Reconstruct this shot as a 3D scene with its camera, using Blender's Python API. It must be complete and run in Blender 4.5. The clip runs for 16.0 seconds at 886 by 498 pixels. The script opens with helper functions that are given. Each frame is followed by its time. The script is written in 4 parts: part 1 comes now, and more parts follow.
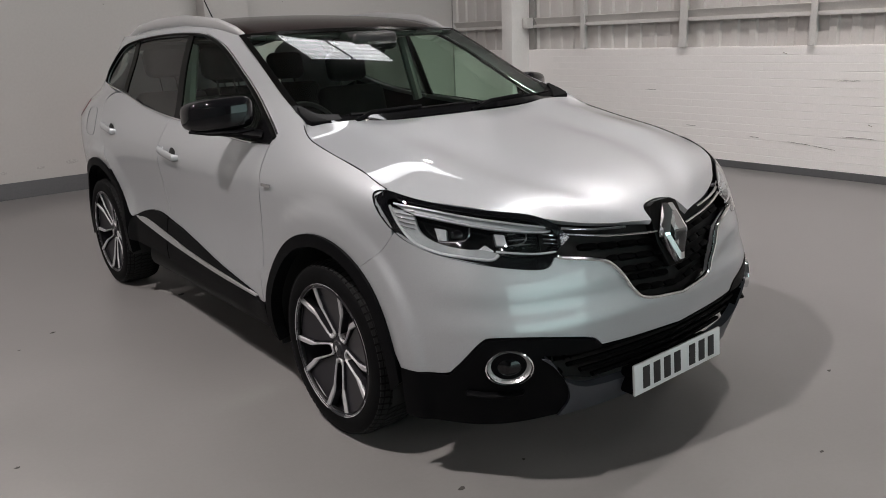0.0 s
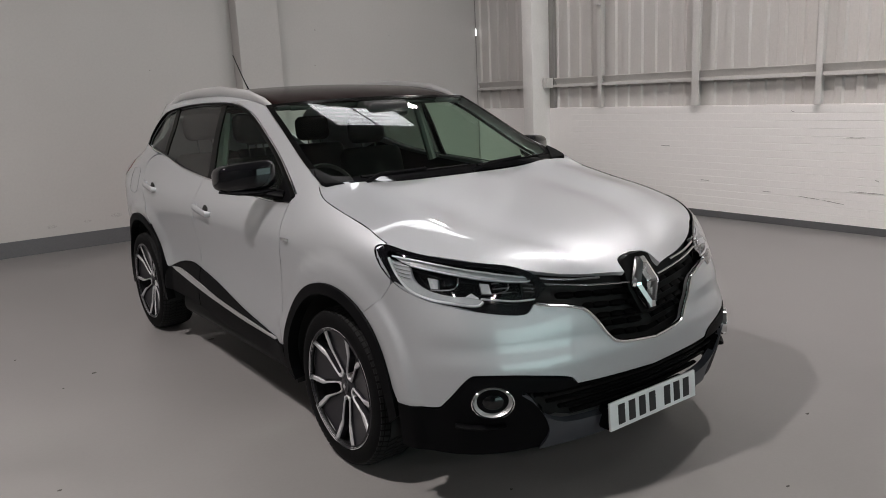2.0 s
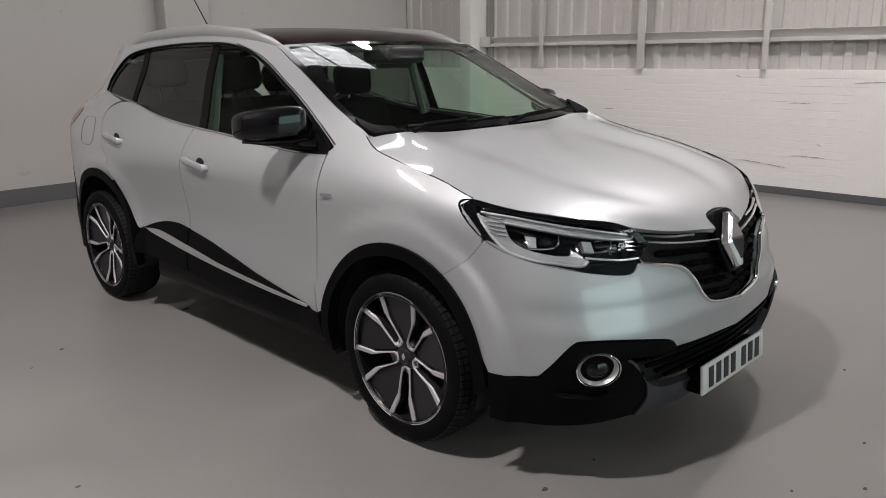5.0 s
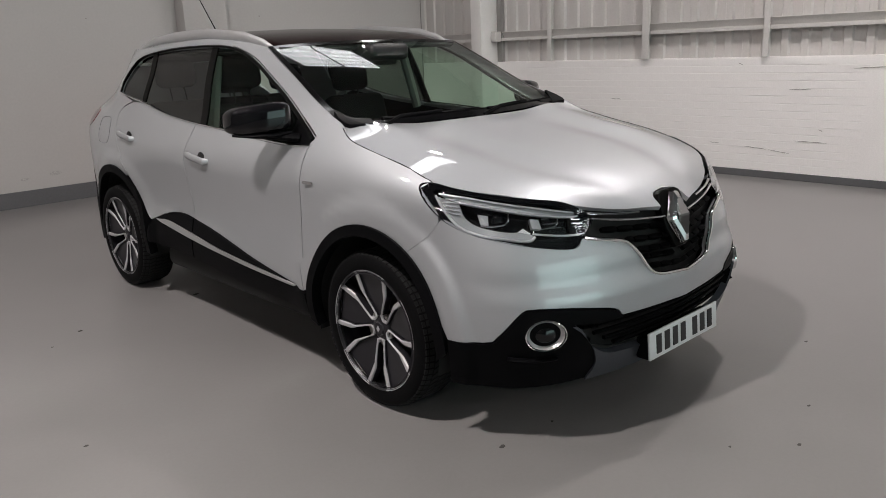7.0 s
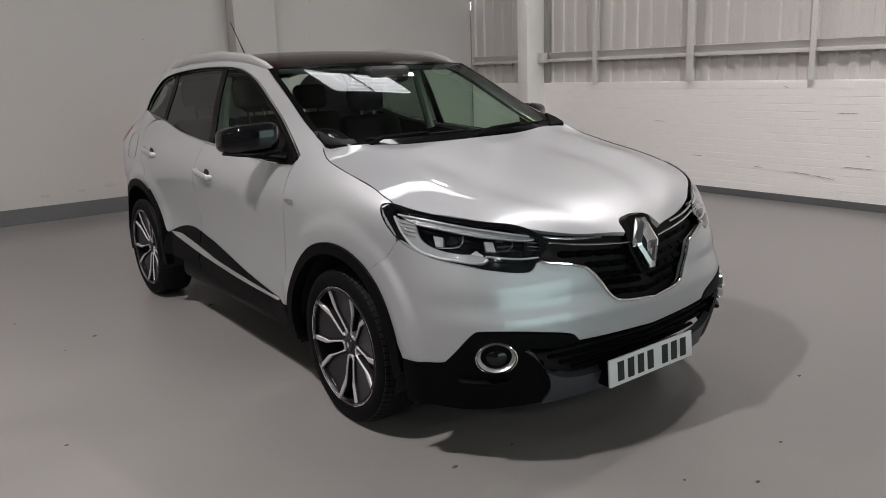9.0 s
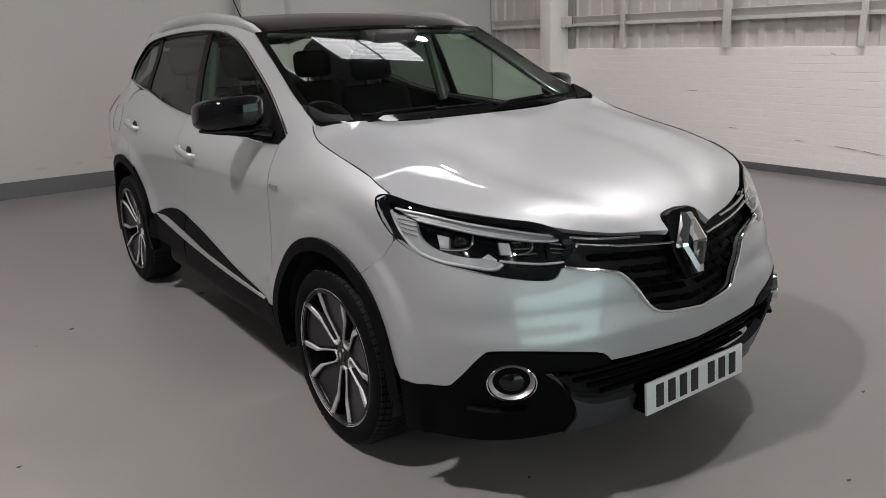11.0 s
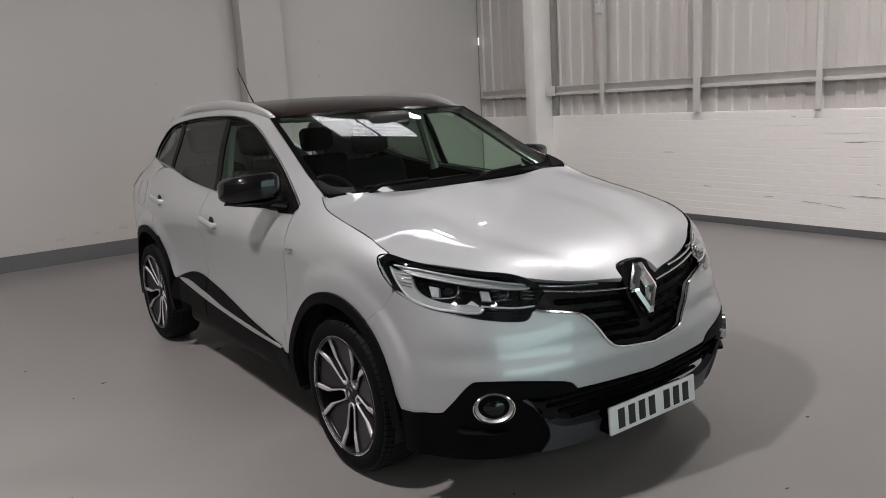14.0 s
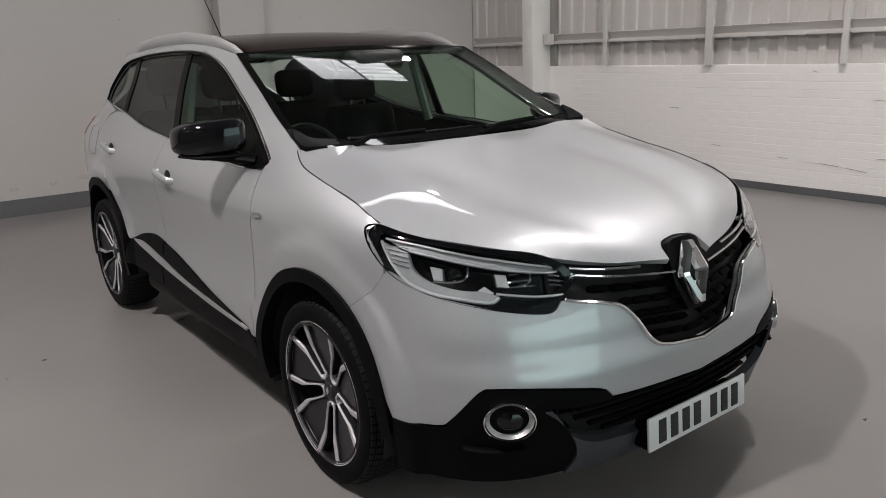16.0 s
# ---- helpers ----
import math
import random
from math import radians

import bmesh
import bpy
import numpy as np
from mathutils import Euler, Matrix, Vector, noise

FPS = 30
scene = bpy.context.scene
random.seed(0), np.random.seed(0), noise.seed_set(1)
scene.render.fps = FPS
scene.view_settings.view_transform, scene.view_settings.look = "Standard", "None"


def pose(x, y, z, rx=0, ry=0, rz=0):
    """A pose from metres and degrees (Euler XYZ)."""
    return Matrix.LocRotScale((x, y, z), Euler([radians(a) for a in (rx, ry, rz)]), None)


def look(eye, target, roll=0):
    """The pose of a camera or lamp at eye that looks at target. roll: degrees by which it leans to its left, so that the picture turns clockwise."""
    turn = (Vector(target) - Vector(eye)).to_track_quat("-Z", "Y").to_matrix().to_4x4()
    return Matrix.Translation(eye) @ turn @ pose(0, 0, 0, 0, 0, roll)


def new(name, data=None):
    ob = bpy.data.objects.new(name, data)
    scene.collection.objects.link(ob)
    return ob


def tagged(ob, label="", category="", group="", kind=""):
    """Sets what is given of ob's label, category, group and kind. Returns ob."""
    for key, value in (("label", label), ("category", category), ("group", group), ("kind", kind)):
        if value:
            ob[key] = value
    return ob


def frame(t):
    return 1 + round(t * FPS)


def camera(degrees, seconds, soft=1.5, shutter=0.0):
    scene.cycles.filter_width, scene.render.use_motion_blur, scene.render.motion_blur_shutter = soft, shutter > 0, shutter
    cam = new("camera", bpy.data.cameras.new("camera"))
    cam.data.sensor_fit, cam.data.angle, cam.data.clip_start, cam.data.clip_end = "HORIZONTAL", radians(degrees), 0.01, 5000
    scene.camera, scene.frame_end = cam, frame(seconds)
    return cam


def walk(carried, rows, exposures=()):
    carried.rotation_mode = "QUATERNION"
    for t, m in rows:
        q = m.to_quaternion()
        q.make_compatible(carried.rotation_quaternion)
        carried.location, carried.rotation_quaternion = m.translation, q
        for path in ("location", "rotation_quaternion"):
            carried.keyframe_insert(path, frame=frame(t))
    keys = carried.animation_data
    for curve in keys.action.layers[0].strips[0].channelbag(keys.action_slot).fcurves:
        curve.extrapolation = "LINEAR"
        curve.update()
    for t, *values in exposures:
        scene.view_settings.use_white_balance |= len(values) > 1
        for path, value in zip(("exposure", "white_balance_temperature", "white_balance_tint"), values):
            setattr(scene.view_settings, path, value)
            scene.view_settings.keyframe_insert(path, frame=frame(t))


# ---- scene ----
cam = camera(59.9, 16.0, soft=0.9)
PATH = [
    (0, (-2.241, -2.383, 1.456), (-1.031, -0.884, 0.921), -2.2),
    (0.5, (-2.234, -2.476, 1.489), (-1.017, -0.984, 0.948), -2.2),
    (1, (-2.242, -2.662, 1.518), (-1.015, -1.151, 1.059), -2.0),
    (1.5, (-2.265, -2.737, 1.532), (-1.076, -1.185, 1.111), -2.2),
    (2, (-2.32, -2.728, 1.524), (-1.158, -1.151, 1.122), -2.6),
    (2.5, (-2.491, -2.669, 1.5), (-1.32, -1.1, 1.091), -3.3),
    (3, (-2.558, -2.586, 1.474), (-1.387, -1.026, 1.037), -1.9),
    (5.5, (-2.715, -2.011, 1.457), (-1.319, -0.669, 0.955), -0.9),
    (6, (-2.623, -2.156, 1.465), (-1.253, -0.79, 0.958), -1.3),
    (6.5, (-2.608, -2.282, 1.459), (-1.273, -0.881, 0.951), -1.8),
    (7, (-2.706, -2.429, 1.456), (-1.394, -1.008, 0.949), -2.3),
    (7.5, (-2.706, -2.591, 1.491), (-1.43, -1.134, 0.993), -2.3),
    (8, (-2.631, -2.772, 1.498), (-1.451, -1.224, 1.038), -2.7),
    (8.5, (-2.531, -2.843, 1.48), (-1.376, -1.274, 1.031), -2.5),
    (9, (-2.406, -2.738, 1.46), (-1.229, -1.186, 1.005), -2.0),
    (11.5, (-2.063, -2.364, 1.452), (-0.959, -0.788, 0.907), -2.4),
    (12, (-2.19, -2.43, 1.48), (-1.084, -0.855, 0.937), -3.3),
    (12.5, (-2.31, -2.518, 1.506), (-1.174, -0.956, 0.988), -3.7),
    (13, (-2.334, -2.652, 1.531), (-1.172, -1.087, 1.085), -3.3),
    (13.5, (-2.345, -2.771, 1.532), (-1.184, -1.196, 1.118), -2.9),
    (14, (-2.335, -2.785, 1.537), (-1.183, -1.195, 1.156), -3.3),
    (14.5, (-2.275, -2.659, 1.513), (-1.134, -1.061, 1.132), -3.9),
    (15, (-2.224, -2.497, 1.491), (-1.071, -0.911, 1.096), -4.1),
    (15.5, (-2.155, -2.362, 1.474), (-0.977, -0.811, 1.02), -4.1),
    (16, (-2.039, -2.263, 1.475), (-0.869, -0.719, 0.975), -2.0),
]
walk(cam, [(t, look(eye, target, roll)) for t, eye, target, roll in PATH])

# ---- world and light ----
world = bpy.data.worlds.new("world")
scene.world = world
world.use_nodes = True
sky = world.node_tree.nodes.new("ShaderNodeTexSky")
sky.sky_type, sky.sun_disc = "NISHITA", False
sky.sun_elevation, sky.sun_rotation = radians(40), radians(200)
world.node_tree.links.new(sky.outputs[0], world.node_tree.nodes["Background"].inputs[0])
world.node_tree.nodes["Background"].inputs[1].default_value = 0.1
CEILING = 5.4
ROOFLIGHT_STRENGTH = 5.4


# ---- materials ----
def material(name, colour, rough=0.5, metal=0.0, coat=0.0, grain=0.0, scale=30.0, stain=0.0, stain_scale=1.2, bump=0.0, spec=0.5, rough_vary=0.0):
    """A principled material with fine grain and broad stains in its colour, and fine relief."""
    m = bpy.data.materials.new(name)
    m.use_nodes = True
    t = m.node_tree
    p = t.nodes["Principled BSDF"]
    p.inputs["Base Color"].default_value = (*colour, 1)
    p.inputs["Roughness"].default_value, p.inputs["Metallic"].default_value = rough, metal
    p.inputs["Coat Weight"].default_value, p.inputs["Coat Roughness"].default_value = coat, 0.03
    p.inputs["Specular IOR Level"].default_value = spec
    place = t.nodes.new("ShaderNodeTexCoord")
    if grain or stain:
        fine, broad = t.nodes.new("ShaderNodeTexNoise"), t.nodes.new("ShaderNodeTexNoise")
        fine.inputs["Scale"].default_value, fine.inputs["Detail"].default_value = scale, 5
        broad.inputs["Scale"].default_value, broad.inputs["Detail"].default_value = stain_scale, 6
        low, high = t.nodes.new("ShaderNodeMapRange"), t.nodes.new("ShaderNodeMapRange")
        for n, amount, source in ((low, grain, fine), (high, stain, broad)):
            t.links.new(place.outputs["Object"], source.inputs["Vector"])
            t.links.new(source.outputs[0], n.inputs[0])
            n.inputs[1].default_value, n.inputs[2].default_value = 0.3, 0.7
            n.inputs[3].default_value, n.inputs[4].default_value = 1 - amount, 1 + amount
        times = t.nodes.new("ShaderNodeMath")
        times.operation = "MULTIPLY"
        t.links.new(low.outputs[0], times.inputs[0]), t.links.new(high.outputs[0], times.inputs[1])
        tint = t.nodes.new("ShaderNodeVectorMath")
        tint.operation = "SCALE"
        tint.inputs[0].default_value = colour
        t.links.new(times.outputs[0], tint.inputs["Scale"])
        t.links.new(tint.outputs[0], p.inputs["Base Color"])
        if rough_vary:
            r = t.nodes.new("ShaderNodeMapRange")
            r.inputs[1].default_value, r.inputs[2].default_value = 0.3, 0.7
            r.inputs[3].default_value, r.inputs[4].default_value = rough - rough_vary, rough + rough_vary
            t.links.new(broad.outputs[0], r.inputs[0]), t.links.new(r.outputs[0], p.inputs["Roughness"])
    if bump:
        rel, b = t.nodes.new("ShaderNodeTexNoise"), t.nodes.new("ShaderNodeBump")
        rel.inputs["Scale"].default_value, rel.inputs["Detail"].default_value = scale, 4
        b.inputs["Distance"].default_value, b.inputs["Strength"].default_value = bump, 0.6
        t.links.new(place.outputs["Object"], rel.inputs["Vector"])
        t.links.new(rel.outputs[0], b.inputs["Height"]), t.links.new(b.outputs[0], p.inputs["Normal"])
    return m


def glass_material(name, tint, ior=1.5, most=.95):
    """Clear or tinted sheet glass: light passes straight through, gloss rises at grazing angles."""
    m = bpy.data.materials.new(name)
    m.use_nodes = True
    t = m.node_tree
    t.nodes.remove(t.nodes["Principled BSDF"])
    clear, gloss, mix, edge, power, level = (t.nodes.new("ShaderNode" + n) for n in ("BsdfTransparent", "BsdfGlossy", "MixShader", "LayerWeight", "Math", "MapRange"))
    clear.inputs[0].default_value, gloss.inputs["Roughness"].default_value, edge.inputs[0].default_value = (*tint, 1), 0.0, 0.5
    gloss.inputs[0].default_value = (1, 1, 1, 1)
    power.operation, power.inputs[1].default_value = "POWER", 5.0
    base = ((ior - 1) / (ior + 1)) ** 2
    level.inputs[3].default_value, level.inputs[4].default_value = base, base + most
    t.links.new(edge.outputs["Facing"], power.inputs[0]), t.links.new(power.outputs[0], level.inputs[0])
    t.links.new(level.outputs[0], mix.inputs[0]), t.links.new(clear.outputs[0], mix.inputs[1]), t.links.new(gloss.outputs[0], mix.inputs[2])
    t.links.new(mix.outputs[0], t.nodes["Material Output"].inputs[0])
    return m


def glow_material(name, colour, strength):
    m = bpy.data.materials.new(name)
    m.use_nodes = True
    p = m.node_tree.nodes["Principled BSDF"]
    p.inputs["Base Color"].default_value = (*colour, 1)
    p.inputs["Emission Color"].default_value, p.inputs["Emission Strength"].default_value = (*colour, 1), strength
    return m


PAINT = material("silver_metallic_paint", (.477, .489, .510), .49, .66, 1.0, .10, 380, .02, 2.0)
PAINT.node_tree.nodes["Principled BSDF"].inputs["Coat IOR"].default_value = 1.6
PLASTIC = material("black_textured_plastic", (.0028, .0028, .0034), .5, grain=.12, scale=400, stain=.1, stain_scale=5, bump=.0004, spec=.055)
GRILLE = material("black_grille_plastic", (.0018, .0018, .002), .5, grain=.1, scale=300, spec=.03)
GLOSS = material("gloss_black", (.004, .004, .005), .05, spec=.45)
ROOFING = material("dark_panoramic_glass", (.0075, .0022, .002), .12, spec=.045)
PILLAR = material("black_pillar_film", (.004, .004, .004), .3, spec=.07, grain=.1, scale=200)
CHROME = material("chrome", (.82, .83, .84), .08, 1)
SATIN = material("satin_silver", (.50, .50, .51), .42, .7, grain=.04, scale=300)
SKID = material("grey_skid_plate", (.050, .053, .063), .38, .25, grain=.05, scale=300)
DARK = material("dark_void", (.006, .006, .006), .8)
RUBBER = material("tyre_rubber", (.0038, .0038, .0042), .65, spec=.07, grain=.2, scale=120, stain=.15, stain_scale=9, bump=.0006)
TREAD = material("tyre_tread_rubber", (.010, .010, .0105), .7, spec=.15, grain=.25, scale=90)
ALLOY = material("diamond_cut_alloy", (.44, .435, .45), .5, .3, grain=.03, scale=500)
ALLOY_DARK = material("dark_grey_alloy", (.022, .021, .025), .32, .3, spec=.4, grain=.1, scale=300)
DISC = material("brake_steel", (.30, .29, .28), .35, 1, grain=.1, scale=80)
WINDOW = glass_material("door_glass", (.66, .79, .69), 1.24, .35)
PRIVACY = glass_material("rear_privacy_glass", (.22, .26, .23), 1.80, .45)
SCREEN_GLASS = glass_material("windscreen_glass", (.76, .90, .80))
FRIT = material("black_glass_border", (.003, .003, .003), .08, spec=.22)
LENS = glass_material("lamp_lens", (.93, .94, .95))
CLOTH = material("dark_seat_cloth", (.0065, .0065, .007), .85, spec=.2, grain=.12, scale=120, bump=.0003)
TRIM = material("dark_cabin_plastic", (.012, .012, .013), .5, grain=.1, scale=200)
PALE_TRIM = material("pale_pillar_trim", (.26, .26, .25), .7, grain=.05, scale=150)
RED = material("red_lamp_plastic", (.13, .006, .007), .12, coat=1)
PLATE = material("white_plate", (.72, .73, .74), .3, coat=.4, grain=.02, scale=80)
INK = material("black_plate_ink", (.01, .01, .012), .4)
REFLECTOR = material("lamp_reflector", (.80, .81, .83), .32, .7, coat=.5)
GUIDE = material("clear_light_guide", (.36, .37, .38), .22, grain=.06, scale=60)
FLOOR = material("grey_floor_paint", (.210, .2005, .1985), .30, grain=.02, scale=60, stain=.07, stain_scale=1.3, rough_vary=.025)
for node in FLOOR.node_tree.nodes:
    if node.bl_idname == "ShaderNodeTexNoise" and node.inputs["Scale"].default_value < 2:
        node.inputs["Detail"].default_value, node.inputs["Roughness"].default_value = 4, .5
# white wall paint, coloured darker for the weaker light that falls there
PLASTER = material("shaded_wall_paint", (.465, .445, .434), .75, grain=.02, scale=40, stain=.035, stain_scale=.5, bump=.0012)
BRICK = material("painted_brick", (.86, .828, .818), .6, grain=.03, scale=70, stain=.05, stain_scale=.8, bump=.0018)
SHEET = material("painted_steel_sheet", (.54, .516, .50), .5, grain=.03, scale=50, stain=.06, stain_scale=.7)
STEEL = material("painted_steel", (.56, .54, .525), .45, grain=.04, scale=60, stain=.06, stain_scale=2)
# grey for the shaded gap by the column and the dark corner line
SLATE = material("dark_line_grey", (.25, .24, .23), .6, grain=.06, scale=60, stain=.1, stain_scale=3)
COLUMN = material("white_column_paint", (.78, .755, .74), .5, grain=.03, scale=60, stain=.05, stain_scale=2)
DARK_WALL = material("dark_unseen_wall", (.13, .127, .125), .6, grain=.04, scale=40, stain=.1, stain_scale=.5)
SKIRT = material("dark_grey_skirting_paint", (.105, .105, .11), .5, grain=.06, scale=60, stain=.1, stain_scale=1.5)
ROOF_SHEET = material("roof_sheet", (.16, .16, .16), .7, grain=.05, scale=30)
CRACK = material("open_joint_shadow_dirt", (.30, .285, .27), .8, grain=.2, scale=90)
SCUFF = material("wall_scuff", (.425, .405, .395), .8, grain=.2, scale=60)
DIRT = material("floor_mark", (.06, .057, .052), .8, grain=.2, scale=90)
DAYLIGHT = glow_material("daylit_translucent_sheet", (.97, .975, 1.0), ROOFLIGHT_STRENGTH)
ribs, dust, level, both = (DAYLIGHT.node_tree.nodes.new("ShaderNode" + n) for n in ("TexWave", "TexNoise", "MapRange", "Math"))
ribs.bands_direction, ribs.inputs["Scale"].default_value, ribs.inputs["Distortion"].default_value = "Y", 1.5, 4.0
dust.inputs["Scale"].default_value, dust.inputs["Detail"].default_value = 3.0, 5
both.operation = "MULTIPLY"
level.inputs[1].default_value, level.inputs[2].default_value = .12, .42
level.inputs[3].default_value, level.inputs[4].default_value = ROOFLIGHT_STRENGTH * .6, ROOFLIGHT_STRENGTH * 1.1
spot = DAYLIGHT.node_tree.nodes.new("ShaderNodeTexCoord")
DAYLIGHT.node_tree.links.new(spot.outputs["Object"], ribs.inputs["Vector"]), DAYLIGHT.node_tree.links.new(spot.outputs["Object"], dust.inputs["Vector"])
DAYLIGHT.node_tree.links.new(ribs.outputs["Fac"], both.inputs[0]), DAYLIGHT.node_tree.links.new(dust.outputs[0], both.inputs[1])
DAYLIGHT.node_tree.links.new(both.outputs[0], level.inputs[0]), DAYLIGHT.node_tree.links.new(level.outputs[0], DAYLIGHT.node_tree.nodes["Principled BSDF"].inputs["Emission Strength"])
# glow of the added cyan fill panels
FILL_GLOW = glow_material("cyan_fill_panel", (.74, 1.0, .98), 1.65)
LAMP_GLOW = glow_material("lamp_glow", (1.0, .97, .92), 30.0)


# ---- mesh helpers ----
def mesh_object(name, bm, mat, parent=None, label="", smooth=True):
    me = bpy.data.meshes.new(name)
    bm.normal_update()
    bm.to_mesh(me)
    bm.free()
    if smooth:
        me.polygons.foreach_set("use_smooth", [True] * len(me.polygons))
        me.set_sharp_from_angle(angle=radians(38))
    me.materials.append(mat)
    ob = new(name, me)
    ob.parent = parent
    return tagged(ob, label)


def part(name, bm, mat, parent, label="", smooth=True):
    return mesh_object(name, bm, mat, parent, label, smooth)


def thing(name, label, category, group="", kind=""):
    return tagged(new(name), label, category, group, kind)


def add_box(bm, lo, hi, bevel=0.0, seg=2, matrix=None):
    """A box between two corners, its edges rounded."""
    made = bmesh.ops.create_cube(bm, size=1)["verts"]
    for v in made:
        v.co = [a + (b - a) * (c + .5) for a, b, c in zip(lo, hi, v.co)]
    if bevel:
        edges = list({e for v in made for e in v.link_edges})
        made = [v for v in bmesh.ops.bevel(bm, geom=edges, offset=bevel, segments=seg, affect="EDGES", profile=.5)["verts"]] + [v for v in made if v.is_valid]
        made = list({v for v in made if v.is_valid})
    if matrix is not None:
        bmesh.ops.transform(bm, matrix=matrix, verts=made)
    return bm


def box(lo, hi, bevel=0.0, seg=2, matrix=None):
    return add_box(bmesh.new(), lo, hi, bevel, seg, matrix)


def add_lathe(bm, profile, n=64, axis="x", close=False):
    """Turns a profile of (radius, along) about an axis."""
    rings = []
    for i in range(n):
        a = 2 * math.pi * i / n
        ring = []
        for r, x in profile:
            p = (x, r * math.cos(a), r * math.sin(a)) if axis == "x" else (r * math.cos(a), x, r * math.sin(a)) if axis == "y" else (r * math.cos(a), r * math.sin(a), x)
            ring.append(bm.verts.new(p))
        rings.append(ring)
    m = len(profile)
    for i in range(n):
        a, b = rings[i], rings[(i + 1) % n]
        for j in range(m if close else m - 1):
            bm.faces.new((a[j], b[j], b[(j + 1) % m], a[(j + 1) % m]))
    return bm


def lathe(profile, n=64, axis="x", close=False):
    bm = add_lathe(bmesh.new(), profile, n, axis, close)
    bmesh.ops.recalc_face_normals(bm, faces=bm.faces)
    return bm


def tube(points, radius, n=8, flat=1.0, up=(0, 0, 1)):
    """A round or flattened rod along points; radius may be a list."""
    pts = [Vector(p) for p in points]
    radii = radius if isinstance(radius, (list, tuple)) else [radius] * len(pts)
    bm, rings = bmesh.new(), []
    for i, p in enumerate(pts):
        d = (pts[min(i + 1, len(pts) - 1)] - pts[max(i - 1, 0)]).normalized()
        side = d.cross(Vector(up)).normalized()
        top = side.cross(d)
        rings.append([bm.verts.new(p + radii[i] * (side * math.cos(2 * math.pi * k / n) + top * flat * math.sin(2 * math.pi * k / n))) for k in range(n)])
    for a, b in zip(rings, rings[1:]):
        for k in range(n):
            bm.faces.new((a[k], a[(k + 1) % n], b[(k + 1) % n], b[k]))
    bm.faces.new(rings[0]), bm.faces.new(rings[-1])
    bmesh.ops.recalc_face_normals(bm, faces=bm.faces)
    return bm


def rounded(points, n=6, closed=True):
    """A smooth line through points; a point with a third value is a sharp corner."""
    out, m = [], len(points)
    for i in range(m if closed else m - 1):
        a, b = points[i], points[(i + 1) % m]
        before, after = points[i - 1] if closed or i else a, points[(i + 2) % m] if closed or i + 2 < m else b
        p, q = np.array(a[:2], float), np.array(b[:2], float)
        ta = (q - p) if len(a) > 2 else (q - np.array(before[:2])) / 2
        tb = (q - p) if len(b) > 2 else (np.array(after[:2]) - p) / 2
        if len(a) > 2 and len(b) > 2:
            out.append(tuple(p))
            continue
        for k in range(n):
            f = k / n
            out.append(tuple((2 * f ** 3 - 3 * f ** 2 + 1) * p + (f ** 3 - 2 * f ** 2 + f) * ta + (3 * f ** 2 - 2 * f ** 3) * q + (f ** 3 - f ** 2) * tb))
    if not closed:
        out.append(tuple(points[-1][:2]))
    return out


def cut(poly, axis, value, keep_more):
    """The piece of a polygon on one side of a line."""
    out = []
    for i, p in enumerate(poly):
        q = poly[(i + 1) % len(poly)]
        pin, qin = (p[axis] >= value) == keep_more, (q[axis] >= value) == keep_more
        if pin:
            out.append(p)
        if pin != qin:
            f = (value - p[axis]) / (q[axis] - p[axis])
            out.append(tuple(a + f * (b - a) for a, b in zip(p, q)))
    return out


